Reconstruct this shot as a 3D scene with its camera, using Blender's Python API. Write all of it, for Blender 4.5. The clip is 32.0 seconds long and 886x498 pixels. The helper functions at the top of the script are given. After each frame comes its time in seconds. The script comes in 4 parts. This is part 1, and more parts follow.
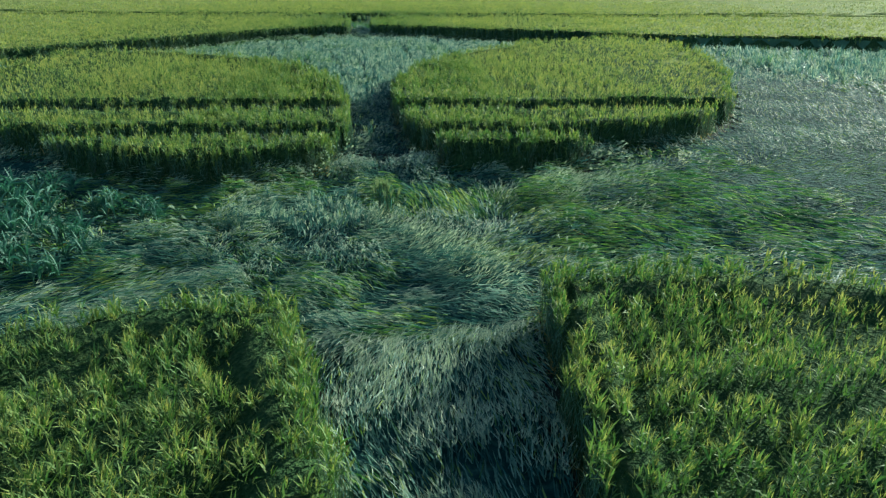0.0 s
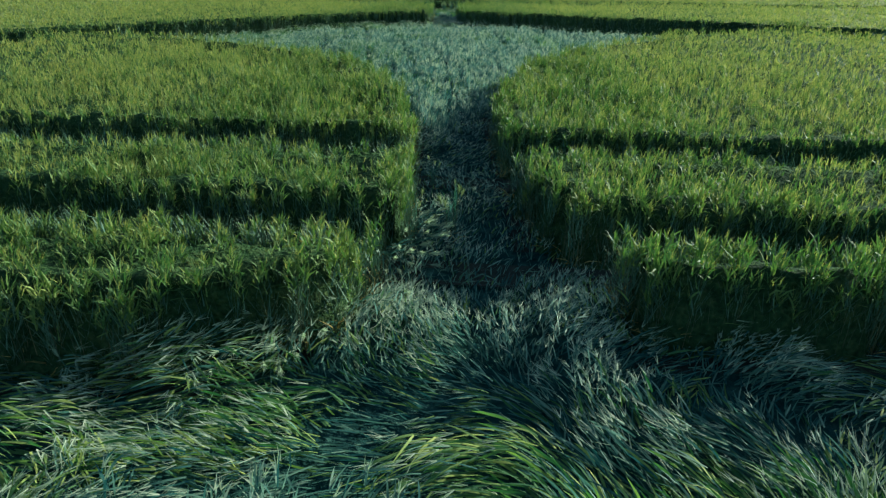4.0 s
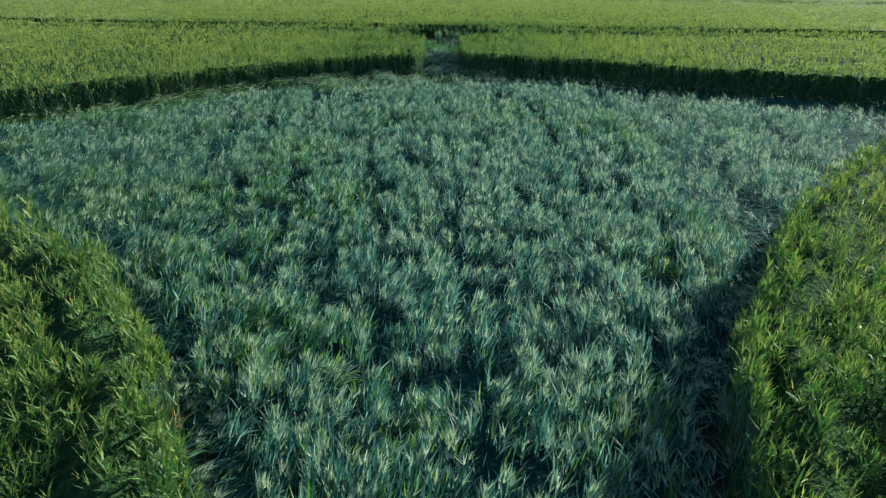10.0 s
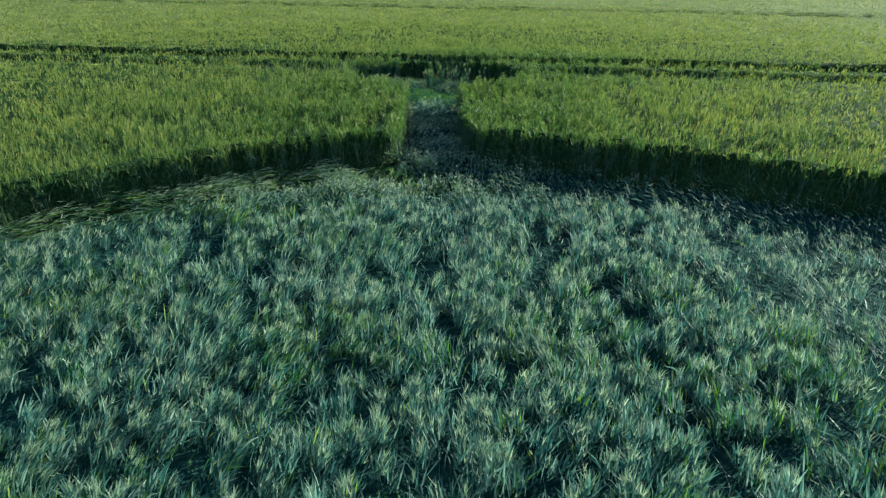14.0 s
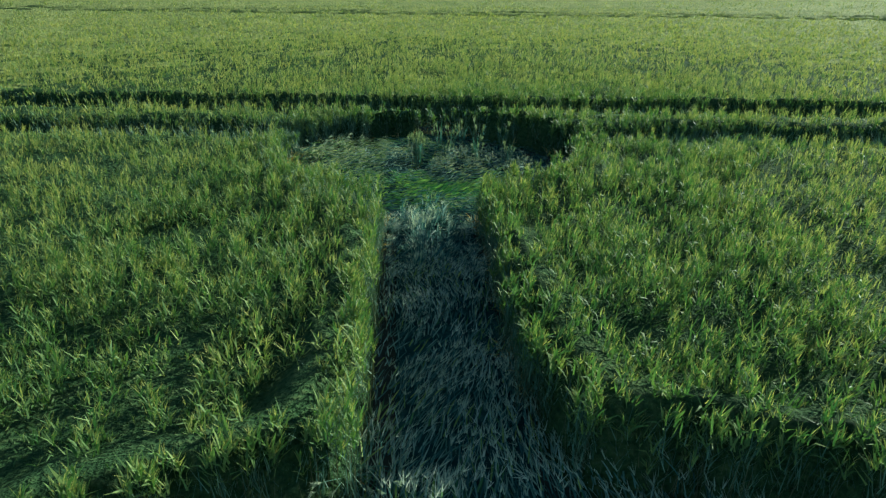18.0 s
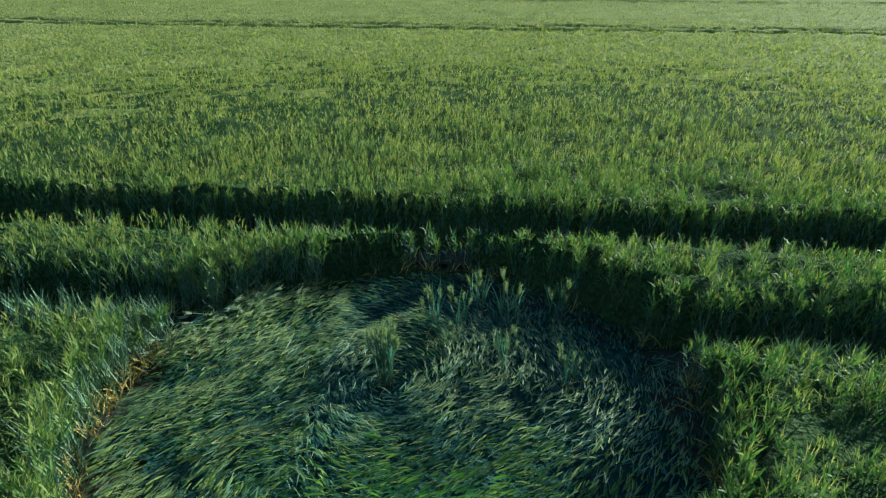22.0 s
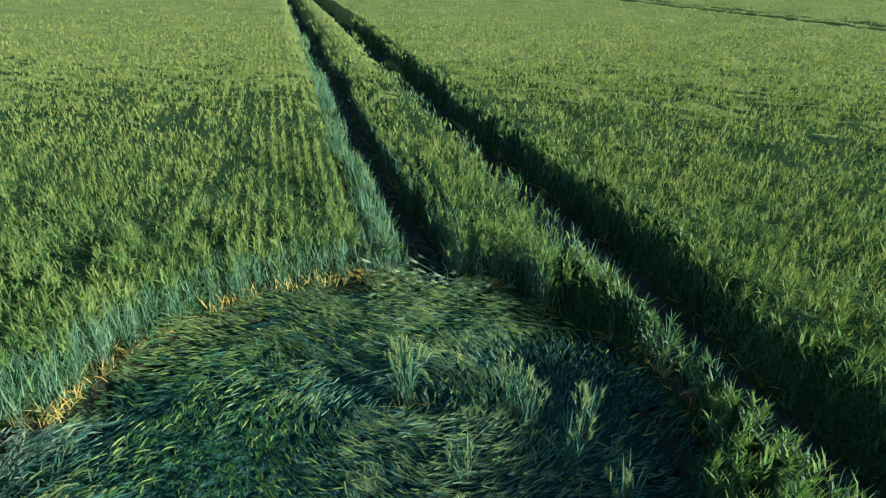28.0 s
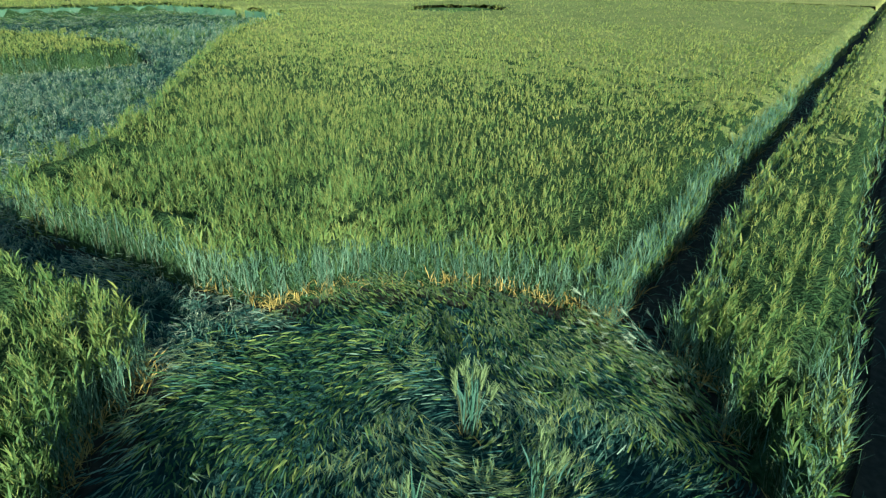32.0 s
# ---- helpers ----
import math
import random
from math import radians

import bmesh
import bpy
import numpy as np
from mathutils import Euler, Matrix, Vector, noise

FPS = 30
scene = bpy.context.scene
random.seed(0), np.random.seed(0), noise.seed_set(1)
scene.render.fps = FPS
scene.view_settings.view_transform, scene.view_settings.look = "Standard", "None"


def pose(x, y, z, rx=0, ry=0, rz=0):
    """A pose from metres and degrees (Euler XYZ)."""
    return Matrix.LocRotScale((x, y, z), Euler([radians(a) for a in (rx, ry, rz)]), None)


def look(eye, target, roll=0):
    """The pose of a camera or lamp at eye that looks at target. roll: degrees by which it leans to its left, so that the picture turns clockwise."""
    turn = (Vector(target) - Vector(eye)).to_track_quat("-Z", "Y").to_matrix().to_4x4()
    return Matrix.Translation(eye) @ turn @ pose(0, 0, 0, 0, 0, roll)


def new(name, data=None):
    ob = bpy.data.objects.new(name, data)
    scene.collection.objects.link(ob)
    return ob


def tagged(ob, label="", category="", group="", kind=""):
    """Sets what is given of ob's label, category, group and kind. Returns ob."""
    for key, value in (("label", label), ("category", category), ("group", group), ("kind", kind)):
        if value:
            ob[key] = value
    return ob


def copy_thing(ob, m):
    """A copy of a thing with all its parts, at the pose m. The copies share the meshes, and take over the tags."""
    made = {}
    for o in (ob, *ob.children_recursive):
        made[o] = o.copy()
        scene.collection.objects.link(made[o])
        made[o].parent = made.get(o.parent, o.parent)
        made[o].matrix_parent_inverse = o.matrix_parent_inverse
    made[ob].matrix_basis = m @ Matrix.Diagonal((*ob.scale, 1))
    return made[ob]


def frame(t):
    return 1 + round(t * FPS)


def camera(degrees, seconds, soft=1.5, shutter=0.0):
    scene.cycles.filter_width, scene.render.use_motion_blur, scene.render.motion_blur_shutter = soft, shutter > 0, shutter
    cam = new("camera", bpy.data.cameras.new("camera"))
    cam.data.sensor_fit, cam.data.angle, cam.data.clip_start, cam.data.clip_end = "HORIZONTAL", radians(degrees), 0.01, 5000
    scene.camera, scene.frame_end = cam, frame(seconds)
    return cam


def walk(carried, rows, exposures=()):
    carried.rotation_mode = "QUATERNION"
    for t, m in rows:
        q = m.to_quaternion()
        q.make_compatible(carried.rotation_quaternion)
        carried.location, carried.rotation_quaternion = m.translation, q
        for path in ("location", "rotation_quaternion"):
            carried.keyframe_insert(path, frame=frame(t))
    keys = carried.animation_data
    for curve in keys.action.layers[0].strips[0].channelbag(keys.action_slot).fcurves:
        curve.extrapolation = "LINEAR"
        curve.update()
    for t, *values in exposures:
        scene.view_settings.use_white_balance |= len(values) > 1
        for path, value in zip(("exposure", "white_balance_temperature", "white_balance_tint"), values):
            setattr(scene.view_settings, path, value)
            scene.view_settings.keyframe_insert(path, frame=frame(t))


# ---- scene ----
cam = camera(70.41, 32.0, soft=1.3)

PATH = [
    (0.0, (0.004, -8.675, 3.269), (0.716, -3.245, 0.818), 0.44),
    (0.5, (0.025, -7.810, 3.046), (0.729, -2.380, 0.592), 0.56),
    (1.0, (0.058, -6.930, 2.863), (0.564, -1.477, 0.412), 0.70),
    (1.5, (0.077, -6.058, 2.697), (0.316, -0.586, 0.246), 0.81),
    (2.0, (0.108, -5.174, 2.536), (0.144, 0.301, 0.082), 0.86),
    (2.5, (0.087, -4.312, 2.379), (0.078, 1.160, -0.082), 0.85),
    (3.0, (0.053, -3.459, 2.300), (0.065, 2.009, -0.170), 0.80),
    (3.5, (0.032, -2.601, 2.314), (0.064, 2.864, -0.164), 0.75),
    (5.5, (0.052, 0.345, 2.567), (0.079, 5.798, 0.064), 0.65),
    (6.0, (0.032, 1.093, 2.577), (0.069, 6.547, 0.077), 0.63),
    (6.5, (0.015, 1.845, 2.593), (0.062, 7.300, 0.094), 0.62),
    (7.0, (-0.007, 2.655, 2.613), (0.046, 8.108, 0.113), 0.63),
    (7.5, (-0.044, 3.512, 2.633), (0.017, 8.964, 0.129), 0.63),
    (8.0, (-0.070, 4.379, 2.657), (-0.005, 9.832, 0.157), 0.62),
    (8.5, (-0.079, 5.255, 2.678), (-0.006, 10.712, 0.185), 0.59),
    (9.0, (-0.083, 6.113, 2.704), (-0.006, 11.575, 0.221), 0.56),
    (9.5, (-0.094, 6.972, 2.718), (-0.008, 12.439, 0.247), 0.53),
    (10.0, (-0.108, 7.884, 2.750), (-0.004, 13.354, 0.286), 0.51),
    (10.5, (-0.122, 8.813, 2.785), (-0.003, 14.285, 0.327), 0.52),
    (11.0, (-0.126, 9.739, 2.808), (0.002, 15.215, 0.359), 0.57),
    (11.5, (-0.135, 10.653, 2.833), (0.016, 16.131, 0.391), 0.65),
    (12.0, (-0.136, 11.567, 2.869), (0.029, 17.045, 0.428), 0.74),
    (12.5, (-0.158, 12.470, 2.918), (0.035, 17.947, 0.476), 0.84),
    (13.0, (-0.136, 13.407, 2.976), (0.062, 18.881, 0.526), 0.95),
    (13.5, (-0.096, 14.357, 3.026), (0.105, 19.825, 0.563), 1.02),
    (14.0, (-0.043, 15.296, 3.070), (0.159, 20.757, 0.593), 1.05),
    (14.5, (0.009, 16.235, 3.109), (0.204, 21.691, 0.618), 1.02),
    (15.0, (0.041, 17.170, 3.141), (0.237, 22.621, 0.641), 0.94),
    (15.5, (0.045, 18.129, 3.145), (0.245, 23.574, 0.634), 0.83),
    (17.5, (-0.142, 21.781, 2.891), (0.234, 27.234, 0.417), 0.62),
    (18.0, (-0.127, 22.600, 2.916), (0.257, 28.053, 0.441), 0.64),
    (18.5, (-0.125, 23.429, 2.946), (0.265, 28.879, 0.468), 0.65),
    (19.0, (-0.103, 24.247, 2.980), (0.285, 29.696, 0.498), 0.60),
    (19.5, (-0.085, 25.073, 3.011), (0.303, 30.522, 0.529), 0.50),
    (20.0, (-0.057, 25.868, 3.034), (0.338, 31.315, 0.551), 0.39),
    (20.5, (0.004, 26.544, 3.042), (0.401, 31.992, 0.559), 0.29),
    (21.0, (0.136, 27.122, 3.049), (0.530, 32.571, 0.570), 0.22),
    (21.5, (0.334, 27.583, 3.056), (0.603, 33.043, 0.584), 0.22),
    (22.0, (0.606, 27.950, 3.059), (0.559, 33.420, 0.594), 0.32),
    (22.5, (0.937, 28.261, 3.059), (0.537, 33.721, 0.603), 0.46),
    (23.0, (1.277, 28.538, 3.065), (0.509, 33.960, 0.614), 0.61),
    (23.5, (1.601, 28.810, 3.080), (0.437, 34.162, 0.631), 0.78),
    (24.0, (1.898, 29.092, 3.099), (0.262, 34.317, 0.646), 0.91),
    (24.5, (2.146, 29.403, 3.114), (-0.102, 34.394, 0.657), 1.01),
    (25.0, (2.331, 29.722, 3.119), (-0.507, 34.401, 0.659), 1.07),
    (25.5, (2.510, 29.995, 3.111), (-0.856, 34.308, 0.647), 1.12),
    (26.0, (2.698, 30.217, 3.101), (-1.124, 34.129, 0.634), 1.19),
    (26.5, (2.934, 30.384, 3.085), (-1.296, 33.849, 0.615), 1.26),
    (28.5, (3.875, 31.433, 2.991), (-1.448, 32.642, 0.499), 0.62),
    (29.0, (3.891, 31.840, 2.996), (-1.525, 32.524, 0.505), 0.63),
    (29.5, (3.790, 32.256, 3.009), (-1.668, 32.388, 0.519), 0.68),
    (30.0, (3.638, 32.613, 3.018), (-1.803, 32.159, 0.531), 0.77),
    (30.5, (3.522, 32.896, 3.021), (-1.840, 31.850, 0.539), 0.88),
    (31.0, (3.432, 33.140, 3.019), (-1.787, 31.515, 0.545), 1.01),
    (31.5, (3.357, 33.350, 3.009), (-1.664, 31.182, 0.543), 1.14),
    (32.0, (3.261, 33.561, 2.996), (-1.519, 30.897, 0.535), 1.27),
]
walk(cam, [(t, look(eye, target, roll)) for t, eye, target, roll in PATH], exposures=[(0.0, 1.78, 5520, -10), (1.0, 1.72, 5520, -10), (2.5, 1.55, 5520, -10), (8.0, 1.55, 5520, -10), (14.0, 1.62, 5520, -10), (26.0, 1.66, 5520, -10), (32.0, 1.66, 5520, -10)])

# ---- light: low clear-sky sun, ahead and to the right of the first heading ----
SUN_EL, SUN_AZ = radians(17.0), radians(52.0)   # azimuth clockwise from +y
world = bpy.data.worlds.new("sky")
scene.world = world
world.use_nodes = True
wn = world.node_tree.nodes
sky = wn.new("ShaderNodeTexSky")
sky.sky_type = "NISHITA"
sky.sun_disc = False
sky.sun_elevation, sky.sun_rotation = SUN_EL, SUN_AZ
wn["Background"].inputs["Strength"].default_value = 0.066
world.node_tree.links.new(sky.outputs["Color"], wn["Background"].inputs["Color"])
sun_data = bpy.data.lights.new("sun", "SUN")
sun_data.energy, sun_data.angle, sun_data.color = 4.5, radians(0.6), (1.0, 0.90, 0.73)
sun = new("sun", sun_data)
to_sun = Vector((math.sin(SUN_AZ) * math.cos(SUN_EL), math.cos(SUN_AZ) * math.cos(SUN_EL), math.sin(SUN_EL)))
sun.matrix_world = look(to_sun * 60, (0, 0, 0))

# ---- materials ----
def mat_nodes(name):
    m = bpy.data.materials.new(name)
    m.use_nodes = True
    nt = m.node_tree
    return m, nt, nt.nodes, nt.links


def ramp(nodes, links, fac, stops):
    r = nodes.new("ShaderNodeValToRGB")
    el = r.color_ramp.elements
    el[0].position, el[0].color = stops[0][0], (*stops[0][1], 1)
    el[1].position, el[1].color = stops[-1][0], (*stops[-1][1], 1)
    for p, c in stops[1:-1]:
        e = el.new(p)
        e.color = (*c, 1)
    links.new(fac, r.inputs["Fac"])
    return r.outputs["Color"]


def leaf_material(name, stops, through_col, thin=0.35, rough=0.45, spec=0.5, patch=1.1, mixed=0.62):
    """Blade of a cereal plant: colour varies blade by blade and in soft patches over the field; light shines through it."""
    m, nt, nodes, links = mat_nodes(name)
    bsdf = nodes["Principled BSDF"]
    geo = nodes.new("ShaderNodeNewGeometry")
    co = nodes.new("ShaderNodeTexCoord")
    n1 = nodes.new("ShaderNodeTexNoise")
    n1.inputs["Scale"].default_value = patch
    n1.inputs["Detail"].default_value = 3
    links.new(co.outputs["Object"], n1.inputs["Vector"])
    mix = nodes.new("ShaderNodeMath")
    mix.operation = "MULTIPLY_ADD"
    links.new(geo.outputs["Random Per Island"], mix.inputs[0])
    mix.inputs[1].default_value = mixed
    sub = nodes.new("ShaderNodeMath")
    sub.operation = "MULTIPLY_ADD"
    links.new(n1.outputs["Fac"], sub.inputs[0])
    sub.inputs[1].default_value, sub.inputs[2].default_value = 1.1, -0.05 - 0.5 * mixed
    links.new(sub.outputs[0], mix.inputs[2])
    col = ramp(nodes, links, mix.outputs[0], stops)
    links.new(col, bsdf.inputs["Base Color"])
    bsdf.inputs["Roughness"].default_value = rough
    bsdf.inputs["Specular IOR Level"].default_value = spec
    tr = nodes.new("ShaderNodeBsdfTranslucent")
    mul = nodes.new("ShaderNodeMix")
    mul.data_type, mul.blend_type = "RGBA", "MULTIPLY"
    mul.inputs["Factor"].default_value = 1.0
    links.new(col, mul.inputs["A"])
    mul.inputs["B"].default_value = (*through_col, 1)
    links.new(mul.outputs["Result"], tr.inputs["Color"])
    ms = nodes.new("ShaderNodeMixShader")
    ms.inputs[0].default_value = thin
    links.new(bsdf.outputs[0], ms.inputs[1])
    links.new(tr.outputs[0], ms.inputs[2])
    links.new(ms.outputs[0], nodes["Material Output"].inputs["Surface"])
    return m


LEAF = leaf_material("cereal_leaf", [(0.0, (0.037, 0.081, 0.028)), (0.35, (0.074, 0.128, 0.039)), (0.7, (0.133, 0.178, 0.052)), (1.0, (0.249, 0.259, 0.068))], (1.10, 1.50, 0.75), 0.24, 0.65, 0.15, mixed=0.48)
EAR = leaf_material("cereal_ear", [(0.0, (0.111, 0.166, 0.050)), (0.5, (0.201, 0.227, 0.067)), (1.0, (0.278, 0.268, 0.086))], (1.45, 1.48, 0.98), 0.37, 0.85, 0.08)
STEM = leaf_material("cereal_stem", [(0.0, (0.038, 0.058, 0.032)), (0.6, (0.075, 0.090, 0.044)), (1.0, (0.165, 0.145, 0.070))], (1.2, 1.2, 0.8), 0.10, 0.6, 0.2)
EDGE = leaf_material("wall_leaf", [(0.0, (0.020, 0.058, 0.038)), (0.5, (0.056, 0.116, 0.070)), (1.0, (0.155, 0.240, 0.150))], (1.2, 1.2, 0.9), 0.08, 0.6, 0.3)
STRAW = leaf_material("withered_leaf", [(0.0, (0.200, 0.160, 0.050)), (0.5, (0.340, 0.250, 0.070)), (1.0, (0.430, 0.350, 0.120))], (1.2, 1.1, 0.8), 0.20, 0.7, 0.2)
# Pale bluish tones of laid and half-laid leaves stand in for sky sheen.
LAID = leaf_material("laid_leaf", [(0.0, (0.010, 0.041, 0.039)), (0.3, (0.032, 0.090, 0.079)), (0.6, (0.095, 0.175, 0.122)), (1.0, (0.280, 0.357, 0.266))], (1.15, 1.40, 1.45), 0.32, 0.62, 0.09, 0.9)
TUFT_LEAF = leaf_material("half_laid_leaf", [(0.0, (0.010, 0.040, 0.038)), (0.3, (0.035, 0.094, 0.082)), (0.6, (0.110, 0.190, 0.135)), (1.0, (0.331, 0.403, 0.313))], (1.15, 1.40, 1.50), 0.36, 0.60, 0.14, 3.5)
LAID_EAR = leaf_material("laid_ear", [(0.0, (0.138, 0.207, 0.140)), (0.5, (0.292, 0.350, 0.245)), (1.0, (0.498, 0.519, 0.396))], (1.20, 1.30, 1.05), 0.44, 0.65, 0.12, 0.9)
FRESH = leaf_material("fresh_leaf", [(0.0, (0.020, 0.064, 0.036)), (0.45, (0.075, 0.142, 0.055)), (0.75, (0.195, 0.245, 0.072)), (1.0, (0.350, 0.370, 0.110))], (1.00, 1.50, 0.65), 0.34, 0.65, 0.06, 1.2)
SWIRL_EAR = leaf_material("swirl_ear", [(0.0, (0.080, 0.140, 0.085)), (0.5, (0.170, 0.230, 0.100)), (1.0, (0.350, 0.380, 0.120))], (1.2, 1.2, 0.9), 0.28, 0.65, 0.3, 1.6)


def ground_material(name, stops, scale, bump):
    m, nt, nodes, links = mat_nodes(name)
    bsdf = nodes["Principled BSDF"]
    co = nodes.new("ShaderNodeTexCoord")
    a = nodes.new("ShaderNodeTexNoise")
    a.inputs["Scale"].default_value, a.inputs["Detail"].default_value = scale, 8
    b = nodes.new("ShaderNodeTexNoise")
    b.inputs["Scale"].default_value, b.inputs["Detail"].default_value = scale * 0.06, 4
    links.new(co.outputs["Object"], a.inputs["Vector"])
    links.new(co.outputs["Object"], b.inputs["Vector"])
    add = nodes.new("ShaderNodeMath")
    add.operation = "MULTIPLY_ADD"
    links.new(a.outputs["Fac"], add.inputs[0])
    add.inputs[1].default_value = 0.65
    sc = nodes.new("ShaderNodeMath")
    sc.operation = "MULTIPLY"
    sc.inputs[1].default_value = 0.35
    links.new(b.outputs["Fac"], sc.inputs[0])
    links.new(sc.outputs[0], add.inputs[2])
    links.new(ramp(nodes, links, add.outputs[0], stops), bsdf.inputs["Base Color"])
    bsdf.inputs["Roughness"].default_value = 1.0
    bsdf.inputs["Specular IOR Level"].default_value = 0.03
    bp = nodes.new("ShaderNodeBump")
    bp.inputs["Strength"].default_value, bp.inputs["Distance"].default_value = 0.8, bump
    links.new(a.outputs["Fac"], bp.inputs["Height"])
    links.new(bp.outputs[0], bsdf.inputs["Normal"])
    return m


SOIL = ground_material("soil", [(0.3, (0.018, 0.022, 0.018)), (0.5, (0.030, 0.034, 0.027)), (0.7, (0.052, 0.053, 0.040))], 14, 0.03)
CANOPY = ground_material("canopy", [(0.30, (0.155, 0.178, 0.056)), (0.5, (0.205, 0.215, 0.072)), (0.72, (0.275, 0.270, 0.094))], 5, 0.25)
# Flattened mat, its colour taken down to the dark blue of shaded hollows.
SHADED_MAT = ground_material("shaded_mat", [(0.3, (0.006, 0.020, 0.020)), (0.5, (0.014, 0.040, 0.036)), (0.7, (0.050, 0.100, 0.078))], 11, 0.12)
# Crop body with the darkness of its shaded gaps put into the colour.
SHADE_LEAF = ground_material("shaded_crop_body", [(0.3, (0.013, 0.032, 0.014)), (0.5, (0.032, 0.062, 0.024)), (0.7, (0.080, 0.112, 0.042))], 22, 0.25)
# Far crop body: paler, toned like sunlit tops instead of shaded gaps.
FAR_TONE = ground_material("far_crop_tone", [(0.3, (0.070, 0.100, 0.034)), (0.5, (0.140, 0.165, 0.054)), (0.7, (0.235, 0.245, 0.084))], 9, 0.2)

# ---- plan of the field ----
SLOPE = 0.081          # sowing rows and tramlines run along y = c - SLOPE * x
TRAMS = [2.85, 5.20, 32.60, 34.52, 56.3, 58.3, 80.3, 82.3]
H_CROP = 0.78
OUTER = [(-0.40, 25.30), (-1.75, 24.85), (-4.1, 23.2), (-7.7, 20.0), (-11.2, 16.8), (-16.0, 13.0), (-24.0, 8.5), (-24.0, -1.5), (-9.0, -5.0),
         (-3.0, -3.85), (-2.2, -3.58), (-0.85, -3.50), (1.75, -3.30), (2.8, -3.30), (4.3, -3.55), (5.1, -3.95), (9.0, -6.0), (30.0, -9.0),
         (32.0, 15.0), (23.0, 17.0), (14.3, 19.4), (9.6, 21.7), (7.5, 22.6), (5.2, 23.55), (3.3, 24.6), (1.9, 25.15), (0.85, 25.50)]
ISLAND_A = [(-0.62, 1.95), (-1.25, 1.52), (-2.1, 1.40), (-3.4, 1.50), (-4.4, 1.95), (-5.6, 3.0), (-7.6, 4.6), (-9.6, 7.6), (-10.5, 11.0), (-9.8, 15.4),
            (-8.3, 15.3), (-6.2, 14.75), (-4.3, 13.75), (-2.85, 12.6), (-1.75, 11.1), (-1.05, 9.7), (-0.50, 8.0), (-0.33, 6.6), (-0.28, 5.0), (-0.24, 3.2)]
ISLAND_B = [(1.38, 1.80), (2.3, 1.68), (3.8, 1.75), (4.6, 2.7), (6.9, 3.3), (8.5, 5.0), (10.3, 8.1), (12.0, 12.6), (12.6, 16.4), (11.3, 18.9),
            (8.9, 18.0), (6.3, 16.5), (4.3, 14.6), (3.0, 13.0), (2.1, 11.7), (1.45, 10.2), (0.98, 8.4), (0.76, 6.4), (0.74, 5.2), (0.86, 4.3), (1.0, 3.4), (1.3, 2.6)]
PATH_IN = [(-0.10, -30.0), (-0.12, -6.3), (-0.37, -5.05), (-0.58, -4.15), (-0.85, -3.4), (1.76, -3.2), (1.62, -3.95), (1.44, -4.9), (1.26, -6.1), (1.22, -30.0)]
PATH_OUT = [(-0.42, 25.0), (-0.40, 26.6), (-0.36, 27.8), (-0.30, 29.2), (-0.45, 30.4), (0.74, 30.4), (0.74, 29.2), (0.74, 28.0), (0.74, 26.2), (0.98, 25.2)]
RING_C, RING_R = (0.32, 31.78), 2.19
FAR_PATCH = (-34.0, 13.5, 3.2, 2.4)


def hash2(ix, iy, seed):
    h = (ix.astype(np.int64) * 374761393 + iy.astype(np.int64) * 668265263 + seed * 144665) & 0x7FFFFFFF
    h = ((h ^ (h >> 13)) * 1274126177) & 0x7FFFFFFF
    return ((h ^ (h >> 16)) & 0xFFFF) / 65535.0


def vnoise(x, y, scale, seed=0):
    x, y = x / scale, y / scale
    ix, iy = np.floor(x), np.floor(y)
    fx, fy = x - ix, y - iy
    fx, fy = fx * fx * (3 - 2 * fx), fy * fy * (3 - 2 * fy)
    a, b = hash2(ix, iy, seed), hash2(ix + 1, iy, seed)
    c, d = hash2(ix, iy + 1, seed), hash2(ix + 1, iy + 1, seed)
    return (a * (1 - fx) + b * fx) * (1 - fy) + (c * (1 - fx) + d * fx) * fy


def in_poly(x, y, poly):
    inside = np.zeros(x.shape, bool)
    for (x0, y0), (x1, y1) in zip(poly, poly[1:] + poly[:1]):
        cross = (y0 > y) != (y1 > y)
        if y1 != y0:
            inside ^= cross & (x < (x1 - x0) * (y - y0) / (y1 - y0) + x0)
    return inside


def is_laid(x, y):
    laid = in_poly(x, y, OUTER) & ~in_poly(x, y, ISLAND_A) & ~in_poly(x, y, ISLAND_B)
    laid |= in_poly(x, y, PATH_IN) | in_poly(x, y, PATH_OUT)
    laid |= np.hypot(x - RING_C[0], y - RING_C[1]) < RING_R - 0.16 * bump_at(x, y, 1.05, 30.0, 0.6, 0.5)
    fx, fy, fa, fb = FAR_PATCH
    laid |= ((x - fx) / fa) ** 2 + ((y - fy) / fb) ** 2 < 1
    return laid


def tram_half(t):
    return 0.25 if t < 4 else 0.30 if t < 6 else 0.22 if t < 33 else 0.33 if t < 50 else 0.11


def poly_distance(x, y, poly):
    """Distance to the outline of a polygon, negative inside."""
    best = np.full(x.shape, 1e9)
    for (x0, y0), (x1, y1) in zip(poly, poly[1:] + poly[:1]):
        ex, ey = x1 - x0, y1 - y0
        t = np.clip(((x - x0) * ex + (y - y0) * ey) / (ex * ex + ey * ey), 0, 1)
        best = np.minimum(best, np.hypot(x - x0 - t * ex, y - y0 - t * ey))
    return np.where(in_poly(x, y, poly), -best, best)


